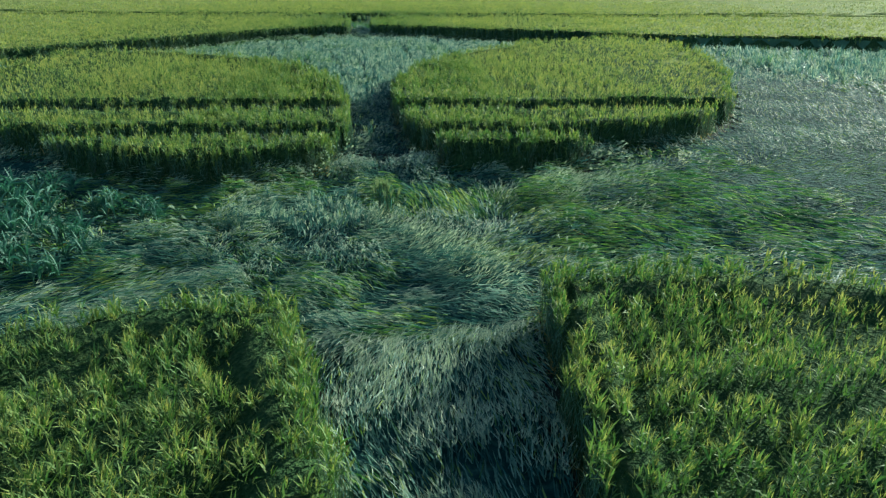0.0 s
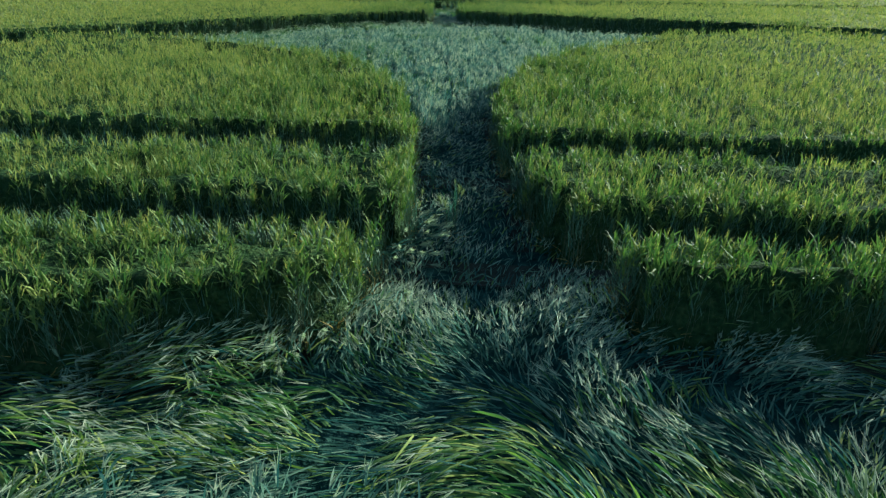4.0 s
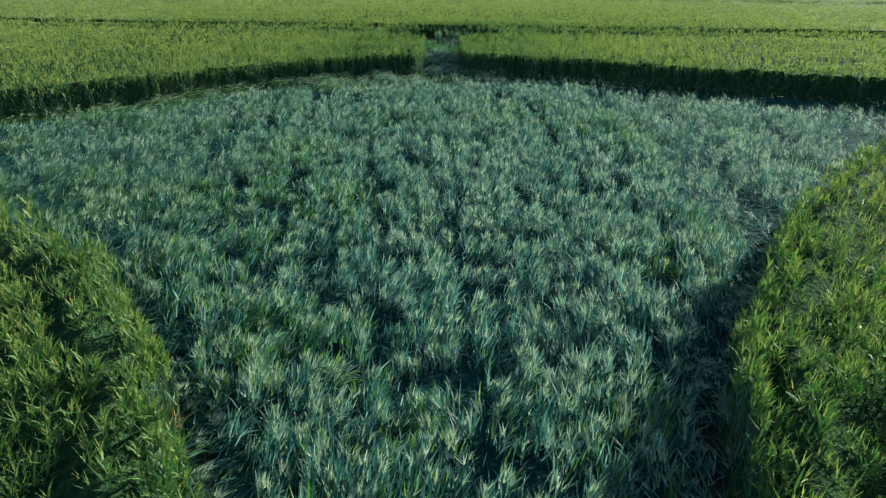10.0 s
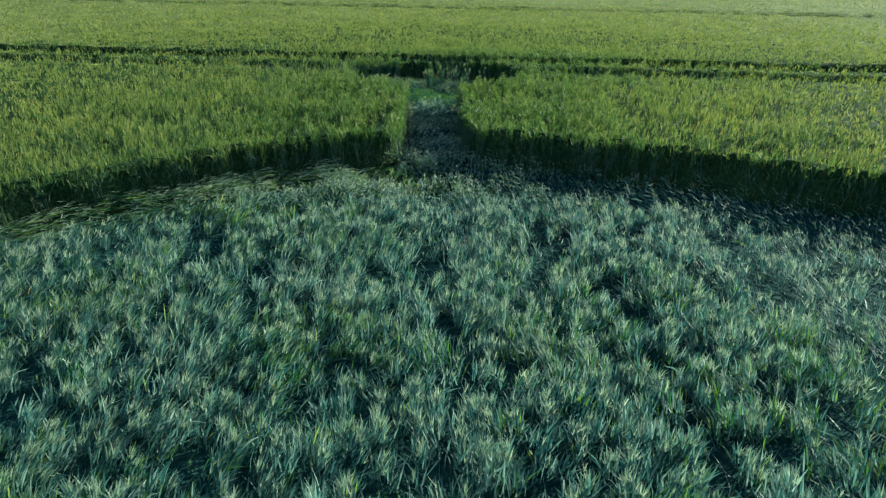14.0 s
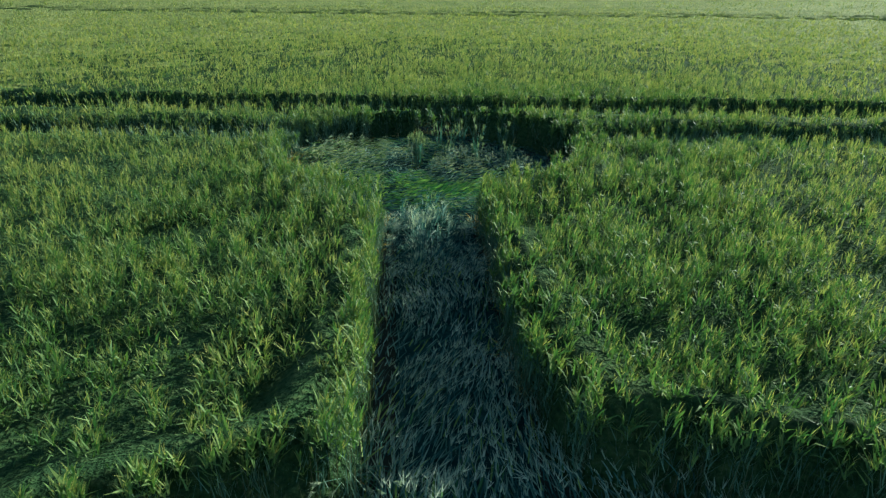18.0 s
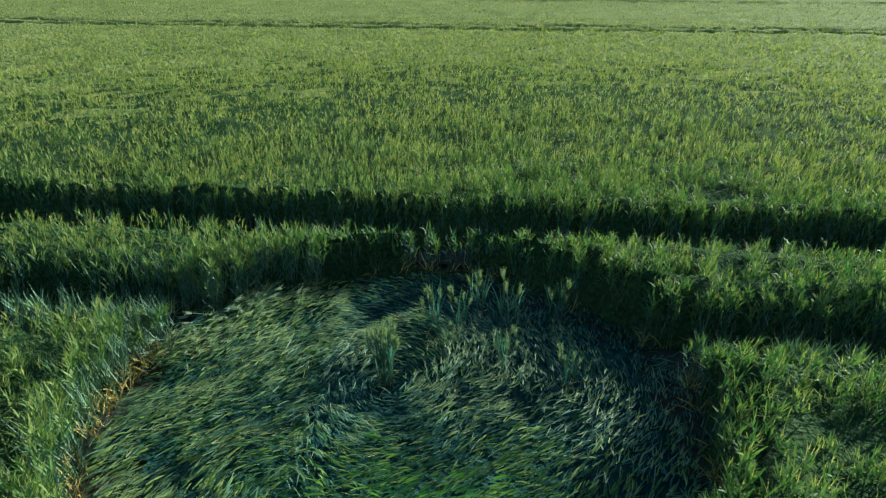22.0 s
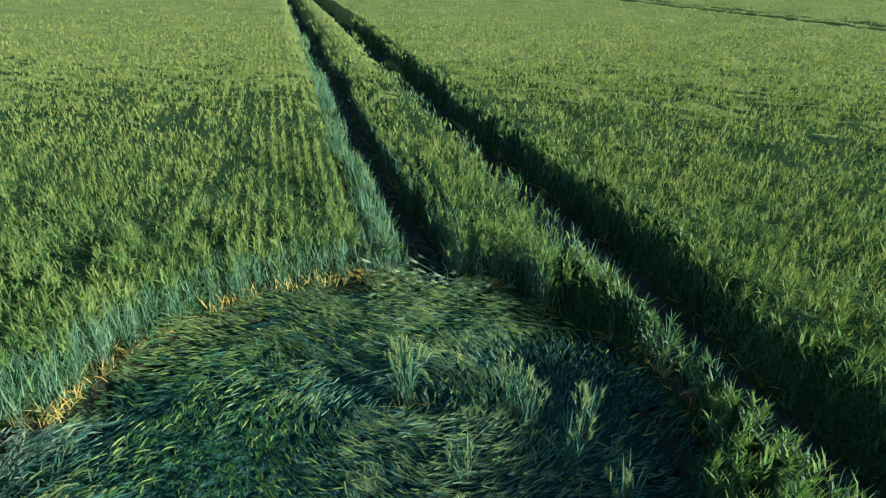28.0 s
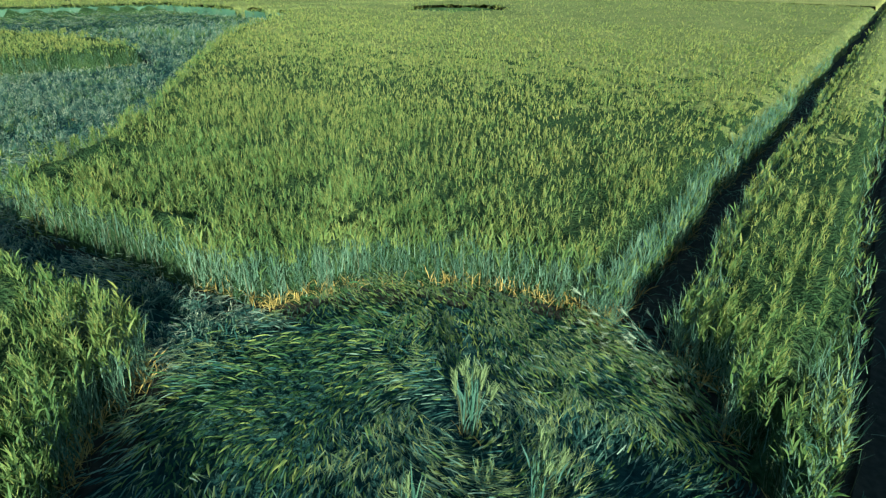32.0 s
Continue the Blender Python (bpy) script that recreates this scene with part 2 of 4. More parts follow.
def laid_distance(x, y):
    """Distance from the laid crop, negative inside it."""
    d = np.maximum(poly_distance(x, y, OUTER), np.maximum(-poly_distance(x, y, ISLAND_A), -poly_distance(x, y, ISLAND_B)))
    d = np.minimum(d, np.minimum(poly_distance(x, y, PATH_IN), poly_distance(x, y, PATH_OUT)))
    d = np.minimum(d, np.hypot(x - RING_C[0], y - RING_C[1]) - RING_R + 0.16 * bump_at(x, y, 1.05, 30.0, 0.6, 0.5))
    fx, fy, fa, fb = FAR_PATCH
    return np.minimum(d, (np.hypot((x - fx) / fa, (y - fy) / fb) - 1) * fb)


def crop_depth(x, y, ragged=1.0):
    """How deep a place lies inside the standing crop, in metres; negative where the crop is laid or a wheel has passed."""
    d = laid_distance(x, y)
    d = d + ragged * (0.16 * (vnoise(x, y, 0.35, 3) - 0.5) + 0.10 * (vnoise(x, y, 0.12, 4) - 0.5))
    c = y + SLOPE * x + 0.05 * np.sin(x * 0.7) + 0.10 * ragged * (vnoise(x, y, 0.5, 7) - 0.5)
    for t in TRAMS:
        d = np.minimum(d, np.abs(c - t) - tram_half(t))
    return d


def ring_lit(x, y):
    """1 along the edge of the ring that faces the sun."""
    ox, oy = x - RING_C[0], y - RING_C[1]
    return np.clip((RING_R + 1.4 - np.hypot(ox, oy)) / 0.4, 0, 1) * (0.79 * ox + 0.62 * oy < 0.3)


def bump_at(x, y, cx, cy, rx, ry):
    return np.exp(-(((x - cx) / rx) ** 2 + ((y - cy) / ry) ** 2))


def tram_side(x, y):
    """1 in the two sheltered rows of lower, bluer plants beside a wheel track."""
    c = y + SLOPE * x
    out = np.zeros(x.shape)
    for t in TRAMS:
        off = t - c
        side = 0.55 if t < 10 else 0.72 if t < 35 and t > 33 else 1.0
        out = np.maximum(out, side * np.clip((0.66 - off) / 0.12, 0, 1) * (off > 0))
        out = np.maximum(out, 0.35 * side * np.clip((0.50 + off) / 0.08, 0, 1) * (off < 0))
    return out


SPINE = [(0.05, -9.0), (0.0, 26.5), (0.9, 31.6), (2.6, 33.2)]


def spine_distance(x, y):
    best = np.full(x.shape, 1e9)
    for (x0, y0), (x1, y1) in zip(SPINE, SPINE[1:]):
        ex, ey = x1 - x0, y1 - y0
        t = np.clip(((x - x0) * ex + (y - y0) * ey) / (ex * ex + ey * ey), 0, 1)
        best = np.minimum(best, np.hypot(x - x0 - t * ex, y - y0 - t * ey))
    return best


# ---- blades ----
RNG = np.random.default_rng(11)


def ribbons(base, azim, elev0, elev1, length, width, twist, segs):
    """Tapered bent blades: (verts, quads, tris). Elevation runs from elev0 at the base to elev1 at the tip."""
    n = len(base)
    pts = np.empty((n, segs + 1, 3))
    pts[:, 0] = base
    for k in range(segs):
        e = elev0 + (elev1 - elev0) * (k + 0.5) / segs
        a = azim + 0.25 * twist * k / segs
        step = np.stack([np.cos(a) * np.cos(e), np.sin(a) * np.cos(e), np.sin(e)], 1) * (length / segs)[:, None]
        pts[:, k + 1] = pts[:, k] + step
    em = (elev0 + elev1) / 2
    side = np.stack([-np.sin(azim), np.cos(azim), 0 * azim], 1)
    up = np.stack([-np.cos(azim) * np.sin(em), -np.sin(azim) * np.sin(em), np.cos(em)], 1)
    verts = np.empty((n, 2 * segs + 1, 3))
    for k in range(segs):
        w = width * (0.75, 1.0, 0.8, 0.6)[min(k, 3)] / 2
        tw = twist * (0.6 + 0.8 * k / segs)
        s = side * np.cos(tw)[:, None] + up * np.sin(tw)[:, None]
        verts[:, 2 * k] = pts[:, k] - s * w[:, None]
        verts[:, 2 * k + 1] = pts[:, k] + s * w[:, None]
    verts[:, 2 * segs] = pts[:, segs]
    off = (np.arange(n) * (2 * segs + 1))[:, None]
    quads = np.concatenate([off + np.array([[2 * k, 2 * k + 1, 2 * k + 3, 2 * k + 2]]) for k in range(segs - 1)]) if segs > 1 else np.empty((0, 4), int)
    tris = off + np.array([[2 * segs - 2, 2 * segs - 1, 2 * segs]])
    return verts.reshape(-1, 3), quads, tris


def mesh_of(name, pieces, material):
    vs, qs, ts, k = [], [], [], 0
    for v, q, t in pieces:
        vs.append(v)
        qs.append(q + k)
        ts.append(t + k)
        k += len(v)
    v, q, t = np.concatenate(vs), np.concatenate(qs), np.concatenate(ts)
    me = bpy.data.meshes.new(name)
    me.vertices.add(len(v))
    me.vertices.foreach_set("co", v.astype(np.float32).ravel())
    me.loops.add(q.size + t.size)
    me.loops.foreach_set("vertex_index", np.concatenate([q.ravel(), t.ravel()]).astype(np.int32))
    me.polygons.add(len(q) + len(t))
    me.polygons.foreach_set("loop_start", np.concatenate([np.arange(len(q)) * 4, q.size + np.arange(len(t)) * 3]).astype(np.int32))
    me.update(calc_edges=True)
    me.materials.append(material)
    return me


def part(name, me, parent, label=""):
    ob = new(name, me)
    ob.parent = parent
    tagged(ob, label=label)
    return ob


def scatter(x0, x1, y0, y1, density):
    """Random places along the sowing rows."""
    n = int((x1 - x0) * (y1 - y0) * density)
    x = RNG.uniform(x0, x1, n)
    c = RNG.uniform(y0, y1, n)
    row = np.round(c / 0.15) * 0.15 + RNG.normal(0, 0.028, n)
    return x, row - SLOPE * x


def gather(x, y, wx, wy, pull, seed):
    """Draw shoots together into plants: new places, offset from the plant's heart, and a random number for each plant."""
    c = y + SLOPE * x
    iy = np.round(c / wy)
    shift = hash2(iy, iy * 0 + 5, seed)
    ix = np.floor(x / wx + shift)
    px = (ix - shift + 0.5 + 0.5 * (hash2(ix, iy, seed + 1) - 0.5)) * wx
    pc = (iy + 0.16 * (hash2(ix, iy, seed + 2) - 0.5)) * wy
    ox, oy = x - px, c - pc
    return px + ox * pull, pc + oy * pull - SLOPE * (px + ox * pull), ox / wx, oy / wy, hash2(ix, iy, seed + 3)


# zones by distance from the flown line: inner, outer, shoots per square metre, blade segments, widening
ZONES = [(0.0, 3.4, 620, 2, 0.85), (3.4, 7.0, 360, 1, 1.05), (7.0, 14.0, 205, 1, 1.35), (14.0, 28.0, 68, 1, 2.0), (28.0, 66.0, 7, 1, 3.2)]
GAPS = [(-0.45, 38.2, 0.32), (-1.75, 26.5, 0.22), (-2.1, 25.7, 0.20), (-1.5, 25.3, 0.22), (-1.5, 36.5, 0.2), (3.4, 35.8, 0.22), (5.3, 38.0, 0.3),
        (5.7, 14.8, 0.25), (-1.95, 12.35, 0.16), (-1.7, 9.9, 0.14), (-4.8, 26.0, 0.25)]


def grow_standing(region):
    """Standing crop where region(x, y) holds: sown shoots in clumps, with leaves near the top, a bristly ear, and stalks at the edges."""
    parts = {"leaf": [], "ear": [], "stem": [], "edge_leaf": [], "withered_leaf": []}
    for d0, d1, dens, segs, wide in ZONES:
        x, y = scatter(-d1 - 1, d1 + 5, max(-d1 - 9, -12), 34 + d1 + 1, dens)
        d = spine_distance(x, y) + RNG.uniform(-0.12, 0.12, len(x)) * d1 * (0.3 + 0.7 * (d1 > 5))
        ok = (d >= d0) & (d < d1) & region(x, y) & (x < y + 13)
        x, y = x[ok], y[ok]
        grow_by = 1 + 0.35 * (wide - 1)
        x, y, ox, oy, plant = gather(x, y, 0.25 * grow_by, 0.15 * grow_by, 0.46, 70)
        depth = crop_depth(x, y)
        edge = depth < 0.30
        hollow = np.clip((0.34 - vnoise(x * 0.45, (y + SLOPE * x) * 1.4, 0.36, 22)) / 0.12, 0, 1)
        hollow = np.maximum(hollow, 0.8 * np.clip((0.20 - plant) / 0.12, 0, 1)) * (depth > 0.22) * (1.0 if d1 < 4 else 0.5 if d1 < 8 else 0.3 if d1 < 15 else 0.15)
        ok = (depth > 0) & (RNG.random(len(x)) > 0.50 * hollow)
        # the sheltered rows by the last wheel track stand apart from the rest of their strip
        off = TRAMS[3] - y - SLOPE * x
        ok &= (off < 0.3) | (off > 0.74) | (np.abs(off - 0.40) < 0.05) | (np.abs(off - 0.58) < 0.05) | (RNG.random(len(x)) < 0.15)
        for gx, gy, gr in GAPS:
            ok &= (x - gx) ** 2 + ((y - gy) * 1.6) ** 2 > gr * gr
        x, y, edge, ox, oy, plant, hollow, depth = (v[ok] for v in (x, y, edge, ox, oy, plant, hollow, depth))
        n = len(x)
        furrow = (0.5 + 0.5 * np.cos(20.944 * (y + SLOPE * x) + 5.0 * vnoise(x * 0.5, y, 1.2, 23))) ** 2
        tall = H_CROP * (0.79 + 0.19 * plant + 0.05 * vnoise(x, y, 1.8, 24)) * (1 - 0.85 * (ox ** 2 + oy ** 2)) - 0.20 * hollow + 0.10 * (vnoise(x * 0.6, y + SLOPE * x, 0.24, 25) - 0.5) * (depth > 0.2) - 0.085 * furrow * (depth > 0.2) * (d1 < 15) + RNG.normal(0, 0.022, n)
        beside = tram_side(x, y)
        tall *= 1 - 0.38 * beside
        lean = 0.01 + 0.06 * np.hypot(ox, oy)
        az_w = np.arctan2(oy + 0.05, ox + 0.16)
        top = np.stack([x + lean * np.cos(az_w), y + lean * np.sin(az_w), tall], 1)
        foot = np.stack([x, y, np.zeros(n)], 1)
        blue = np.minimum(beside * 1.3, 1) * RNG.random(n) > 0.42
        for k in range(3 if d1 < 4 else 2 if d1 < 8 else 1):
            a = az_w + RNG.normal(0, 1.6, n)
            hfrac = (0.84, 0.74, 0.90)[k] + RNG.uniform(-0.08, 0.08, n)
            b = foot + (top - foot) * hfrac[:, None]
            e0 = RNG.uniform(1.2, 1.53, n)
            e1 = e0 - np.where(RNG.random(n) < 0.42, RNG.uniform(0.9, 2.2, n), RNG.uniform(0.2, 1.0, n))
            ln = RNG.uniform(0.075, 0.14, n) * (1 + 0.5 * max(wide - 1, 0))
            wd, tw = RNG.uniform(0.013, 0.020, n) * wide, RNG.uniform(-0.9, 0.9, n)
            blade_segs = segs if k == 0 else 1
            for key, i in (("leaf", np.where(~blue)[0]), ("edge_leaf", np.where(blue)[0])):
                if len(i):
                    parts[key].append(ribbons(b[i], a[i], e0[i], e1[i], ln[i], wd[i], tw[i], blade_segs))
        bristles = 3 if 4 < d1 < 8 else 2
        top_all = top
        t = np.where(~blue & (hollow < 0.3 + 0.6 * RNG.random(n)))[0]
        az_w, top, n = az_w[t], top[t], len(t)
        for k in range(bristles):
            a = az_w + RNG.normal(0, 0.9, n)
            e0 = RNG.uniform(0.85, 1.5, n)
            e1 = e0 - RNG.uniform(0.0, 0.6, n)
            w = (0.0090 if d1 < 5 else 0.010 if d1 < 8 else 0.014) * (1.5 if d1 > 20 else 1.2 if d1 > 8 else 1.0) * wide
            parts["ear"].append(ribbons(top - (0, 0, 0.02 + 0.02 * k), a, e0, e1, RNG.uniform(0.050, 0.082, n) * (1 + 0.5 * max(wide - 1, 0)), RNG.uniform(0.8, 1.25, n) * w, RNG.uniform(-1.2, 1.2, n), 1))
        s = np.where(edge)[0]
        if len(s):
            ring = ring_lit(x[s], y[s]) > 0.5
            # Fewer leaves on the ring's shaded side, so its wall reads dark.
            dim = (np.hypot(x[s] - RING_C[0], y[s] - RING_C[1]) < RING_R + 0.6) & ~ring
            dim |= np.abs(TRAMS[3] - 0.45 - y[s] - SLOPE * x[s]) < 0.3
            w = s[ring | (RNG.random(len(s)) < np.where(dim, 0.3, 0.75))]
            for rep in range(2):
                m = len(s)
                for twin in range(1 - rep):
                    v = s[~ring | (RNG.random(m) < 0.25)]
                    j = len(v)
                    e = np.full(j, 1.48) + RNG.normal(0, 0.10, j)
                    parts["stem"].append(ribbons(foot[v] + RNG.normal(0, 0.04, (j, 3)) * (1, 1, 0), 6.2832 * RNG.random(j), e, e, tall[v] * RNG.uniform(0.7, 1.0, j), np.full(j, 0.010 * min(wide, 1.6)), RNG.uniform(-1, 1, j), 1))
                e0 = RNG.uniform(1.0, 1.5, m)
                if rep == 0:
                    parts["leaf"].append(ribbons(foot[s] + (top_all[s] - foot[s]) * RNG.uniform(0.84, 0.94, (m, 1)), 6.2832 * RNG.random(m), e0, e0 - RNG.uniform(0.1, 0.9, m), RNG.uniform(0.08, 0.15, m), RNG.uniform(0.013, 0.019, m) * wide, RNG.uniform(-0.9, 0.9, m), 2))
                for hang in range(3):
                    m = len(w)
                    h = RNG.uniform(0.02, 0.44, m)
                    e0 = RNG.uniform(1.15, 1.55, m)
                    parts["edge_leaf"].append(ribbons(foot[w] + np.stack([RNG.normal(0, 0.03, m), RNG.normal(0, 0.03, m), h], 1), 6.2832 * RNG.random(m), e0, e0 - RNG.uniform(0.1, 0.8, m), RNG.uniform(0.14, 0.26, m), RNG.uniform(0.008, 0.013, m) * min(wide, 1.5), RNG.uniform(-0.8, 0.8, m), 1))
            q = s[RNG.random(len(s)) < 0.8 * (vnoise(x[s], y[s], 0.5, 29) > 0.42)]
            e0 = RNG.uniform(0.6, 1.5, len(q))
            parts["withered_leaf"].append(ribbons(foot[q] + (0, 0, 0.02), 6.2832 * RNG.random(len(q)), e0, e0 - 0.8, RNG.uniform(0.12, 0.24, len(q)), np.full(len(q), 0.010 * min(wide, 1.6)), RNG.uniform(-1, 1, len(q)), 2))
    # withered lower leaves along the sunlit foot of the ring
    a = RNG.uniform(2.3, 5.6, 700)
    x, y = RING_C[0] + (RING_R + RNG.normal(0.03, 0.05, 700)) * np.cos(a), RING_C[1] + (RING_R + RNG.normal(0.03, 0.05, 700)) * np.sin(a)
    ok = region(x, y) & (laid_distance(x, y) > -0.06) & (np.abs(y + SLOPE * x - TRAMS[2]) > 0.2) & (vnoise(x, y, 0.3, 28) > 0.42)
    x, y = x[ok], y[ok]
    n = len(x)
    if n:
        e0 = RNG.uniform(0.8, 1.5, n)
        parts["withered_leaf"].append(ribbons(np.stack([x, y, RNG.uniform(0.02, 0.12, n)], 1), 6.2832 * RNG.random(n), e0, e0 - RNG.uniform(0.2, 1.2, n), RNG.uniform(0.08, 0.17, n), RNG.uniform(0.007, 0.011, n), RNG.uniform(-1, 1, n), 2))
    return parts


def laid_flow(x, y):
    """Direction in which the flattened crop lies, in radians."""
    # default: along the path
    vx, vy = 0.5 * (vnoise(x, y, 2.5, 31) - 0.5), np.ones(x.shape)

    def blend(w, ux, uy):
        nonlocal vx, vy
        vx, vy = vx * (1 - w) + ux * w, vy * (1 - w) + uy * w
    # near band: swept sideways and round a small centre
    w = np.clip((3.2 - np.abs(y + 0.9)) / 1.0, 0, 1) * np.clip((2.3 - y) / 0.8, 0, 1)
    blend(w, np.ones(x.shape), -0.30 + 0.9 * (vnoise(x, y, 1.3, 32) - 0.5))
    r0 = np.hypot(x - 0.27, y + 0.57)
    w = np.clip((2.8 - r0) / 1.2, 0, 1)
    blend(w, -(y + 0.57) / (r0 + 0.1) + 0.3 * (x - 0.27), (x - 0.27) / (r0 + 0.1) + 0.3 * (y + 0.57))
    # round end circle: swirl about its centre
    r1 = np.hypot(x - 0.15, y - 32.0)
    w = np.clip((2.7 - r1) / 0.4, 0, 1) * (y > 29.4)
    blend(w, -(y - 32.0) / (r1 + 0.1) + 0.30 * (x - 0.15), (x - 0.15) / (r1 + 0.1) + 0.30 * (y - 32.0))
    return np.arctan2(vy, vx)


LAID_ZONES = [(0.0, 3.2, 1050, 1.0, 3), (3.2, 7.0, 560, 1.1, 2), (7.0, 14.0, 220, 1.5, 1), (14.0, 36.0, 150, 4.4, 1)]


def tuft_share(x, y):
    """Share of shoots that have bent up again instead of lying flat."""
    wedge = np.clip((y - 6.5 - 2.4 * np.clip((x - 0.1) / 0.8, 0, 1)) / 2.0, 0, 1) * np.clip((23.6 - y) / 0.8, 0, 1)
    wedge = wedge * (1 - np.clip((1.5 + poly_distance(x, y, OUTER)) / 0.4, 0, 1) * (x > 0.4) * (y > 14))
    band = np.clip(1.5 * bump_at(x, y, -0.80, -0.30, 1.05, 0.62) - 0.25, 0, 0.9)
    mouth = 0.85 * np.clip((y - 28.2) / 0.3, 0, 1) * np.clip((30.0 - y) / 0.2, 0, 1)
    return np.maximum(np.maximum(wedge, band), mouth)


SILVER_ARC = [(0.12, -0.90), (0.40, -1.22), (0.70, -1.70), (0.98, -2.05), (1.15, -2.4), (1.25, -2.65)]


def silvered(x, y):
    """Where pale ears hang over the swept crop: a curved swath and smaller patches."""
    d = np.full(x.shape, 1e9)
    for (x0, y0), (x1, y1) in zip(SILVER_ARC, SILVER_ARC[1:]):
        t = np.clip(((x - x0) * (x1 - x0) + (y - y0) * (y1 - y0)) / ((x1 - x0) ** 2 + (y1 - y0) ** 2), 0, 1)
        d = np.minimum(d, np.hypot(x - x0 - t * (x1 - x0), y - y0 - t * (y1 - y0)))
    arc = 1.2 * np.exp(-(d / (0.20 + 0.11 * np.clip(-y - 0.8, 0, 1.5))) ** 2)
    return np.maximum(arc, 0.7 * bump_at(x, y, 2.9, 0.3, 0.9, 0.4) + 0.6 * bump_at(x, y, 4.0, 0.7, 0.9, 0.4) + 0.7 * bump_at(x, y, 0.5, -4.3, 0.7, 0.5)), arc


def freshness(x, y):
    """Patches where the laid crop shows its yellowish green side."""
    f = 1.3 * bump_at(x, y, 1.25, -0.15, 1.0, 0.45) + 0.45 * bump_at(x, y, -0.1, -1.9, 1.0, 0.40) + 0.6 * bump_at(x, y, 2.8, -1.6, 0.9, 0.6) + bump_at(x, y, -2.8, 0.2, 0.9, 0.6) + 0.75 * bump_at(x, y, 0.55, 30.65, 1.0, 0.5) + 0.36 * bump_at(x, y, 0.5, 31.1, 1.6, 0.8) + 1.2 * bump_at(x, y, 6.6, -0.4, 3.8, 2.3) + 0.6 * bump_at(x, y, -0.3, 24.3, 1.2, 0.6) + 0.35 * bump_at(x, y, 0.1, 0.6, 0.6, 0.4)
    near = np.clip((1.8 - y) / 0.5, 0, 1) * (y > -3.6)
    f = f + near * (np.clip(2.6 * (vnoise(x, y, 0.95, 63) - 0.55), 0, 0.5) - 0.8 * silvered(x, y)[1] - 0.7 * bump_at(x, y, -0.9, -1.5, 0.5, 0.25))
    return np.clip(1.25 * f + 0.6 * (vnoise(x, y, 0.3, 61) - 0.5), 0, 0.85) + 0.08


def grow_tufts(parts, x, y, wall, d1, wide, segs):
    """Half-flattened shoots that have bent up again: brush-like tufts leaning onward, with dark hollows between them."""
    size = 1 + 0.3 * max(wide - 1, 0)
    x, y, ox, oy, plant = gather(x, y, 0.135 * size, 0.155 * size, 0.60, 80)
    furrow = np.clip((vnoise(x / 0.15, y / 1.3, 1.0, 46) - 0.60) / 0.2, 0, 1)
    clump = plant * (1 - 1.2 * (ox ** 2 + oy ** 2)) - 0.35 * np.clip((vnoise(x, y, 0.5, 47) - 0.62) / 0.2, 0, 1) - 0.36 * furrow
    ok = clump > 0.15 + 0.10 * RNG.random(len(x))
    x, y, wall, clump, plant, ox = (v[ok] for v in (x, y, wall, clump, plant, ox))
    n = len(x)
    low = np.where(wall, 0.25, 1.0)
    tall = (0.01 + 0.24 * clump) * low * RNG.uniform(0.8, 1.15, n)
    # More pale ears and less green imitate sun on the path mouth.
    mouth = np.clip((y - 28.3) / 0.3, 0, 1) * np.clip((0.9 - x) / 0.4, 0, 1) + 0.6 * (y < 2)
    tall *= 1 + 0.5 * mouth
    lean = 1.35 + 1.4 * (vnoise(x, y, 0.40, 48) - 0.5) - 0.8 * ox
    grow_by = 1 + 0.4 * max(wide - 1, 0)
    share = 0.16 + 0.22 * np.clip((0.5 - x) / 4, 0, 1) + 0.5 * (vnoise(x, y, 1.1, 49) - 0.5) - 0.4 * mouth
    for k in range(4 if d1 < 8 else 3):
        a = lean + RNG.normal(0, 0.42, n)
        e0 = RNG.uniform(0.45, 1.40, n) * low
        e1 = e0 - RNG.uniform(0.1, 1.3, n)
        b = np.stack([x, y, tall * (0.6, 0.3, 0.9, 0.75)[k]], 1) + RNG.normal(0, 0.03, (n, 3)) * (1, 1, 0)
        ln, wd, tw = RNG.uniform(0.08, 0.19, n) * grow_by, RNG.uniform(0.008, 0.014, n) * max(wide, 0.9), RNG.uniform(-0.9, 0.9, n)
        green = (plant * 3.7) % 1.0 * 0.35 + 0.65 * RNG.random(n) < share
        for key, i in (("laid_leaf", np.where(~green)[0]), ("fresh_leaf", np.where(green)[0])):
            if len(i):
                parts[key].append(ribbons(b[i], a[i], e0[i], e1[i], ln[i], wd[i], tw[i], 2 if d1 < 4 else 1))
    q = np.where((plant * 7.3) % 1.0 + 0.6 * mouth > 0.05 + 0.5 * RNG.random(n))[0]
    m = len(q)
    b = np.stack([x[q], y[q], tall[q] + 0.04], 1)
    for k in range(3 if d1 < 8 else 2):
        e = RNG.uniform(0.35, 1.2, m) * low[q]
        parts["laid_ear"].append(ribbons(b, lean[q] + RNG.normal(0, 0.5, m), e, e - RNG.uniform(0, 0.5, m), RNG.uniform(0.05, 0.10, m) * grow_by, RNG.uniform(0.008, 0.013, m) * wide, RNG.uniform(-1, 1, m), 1))


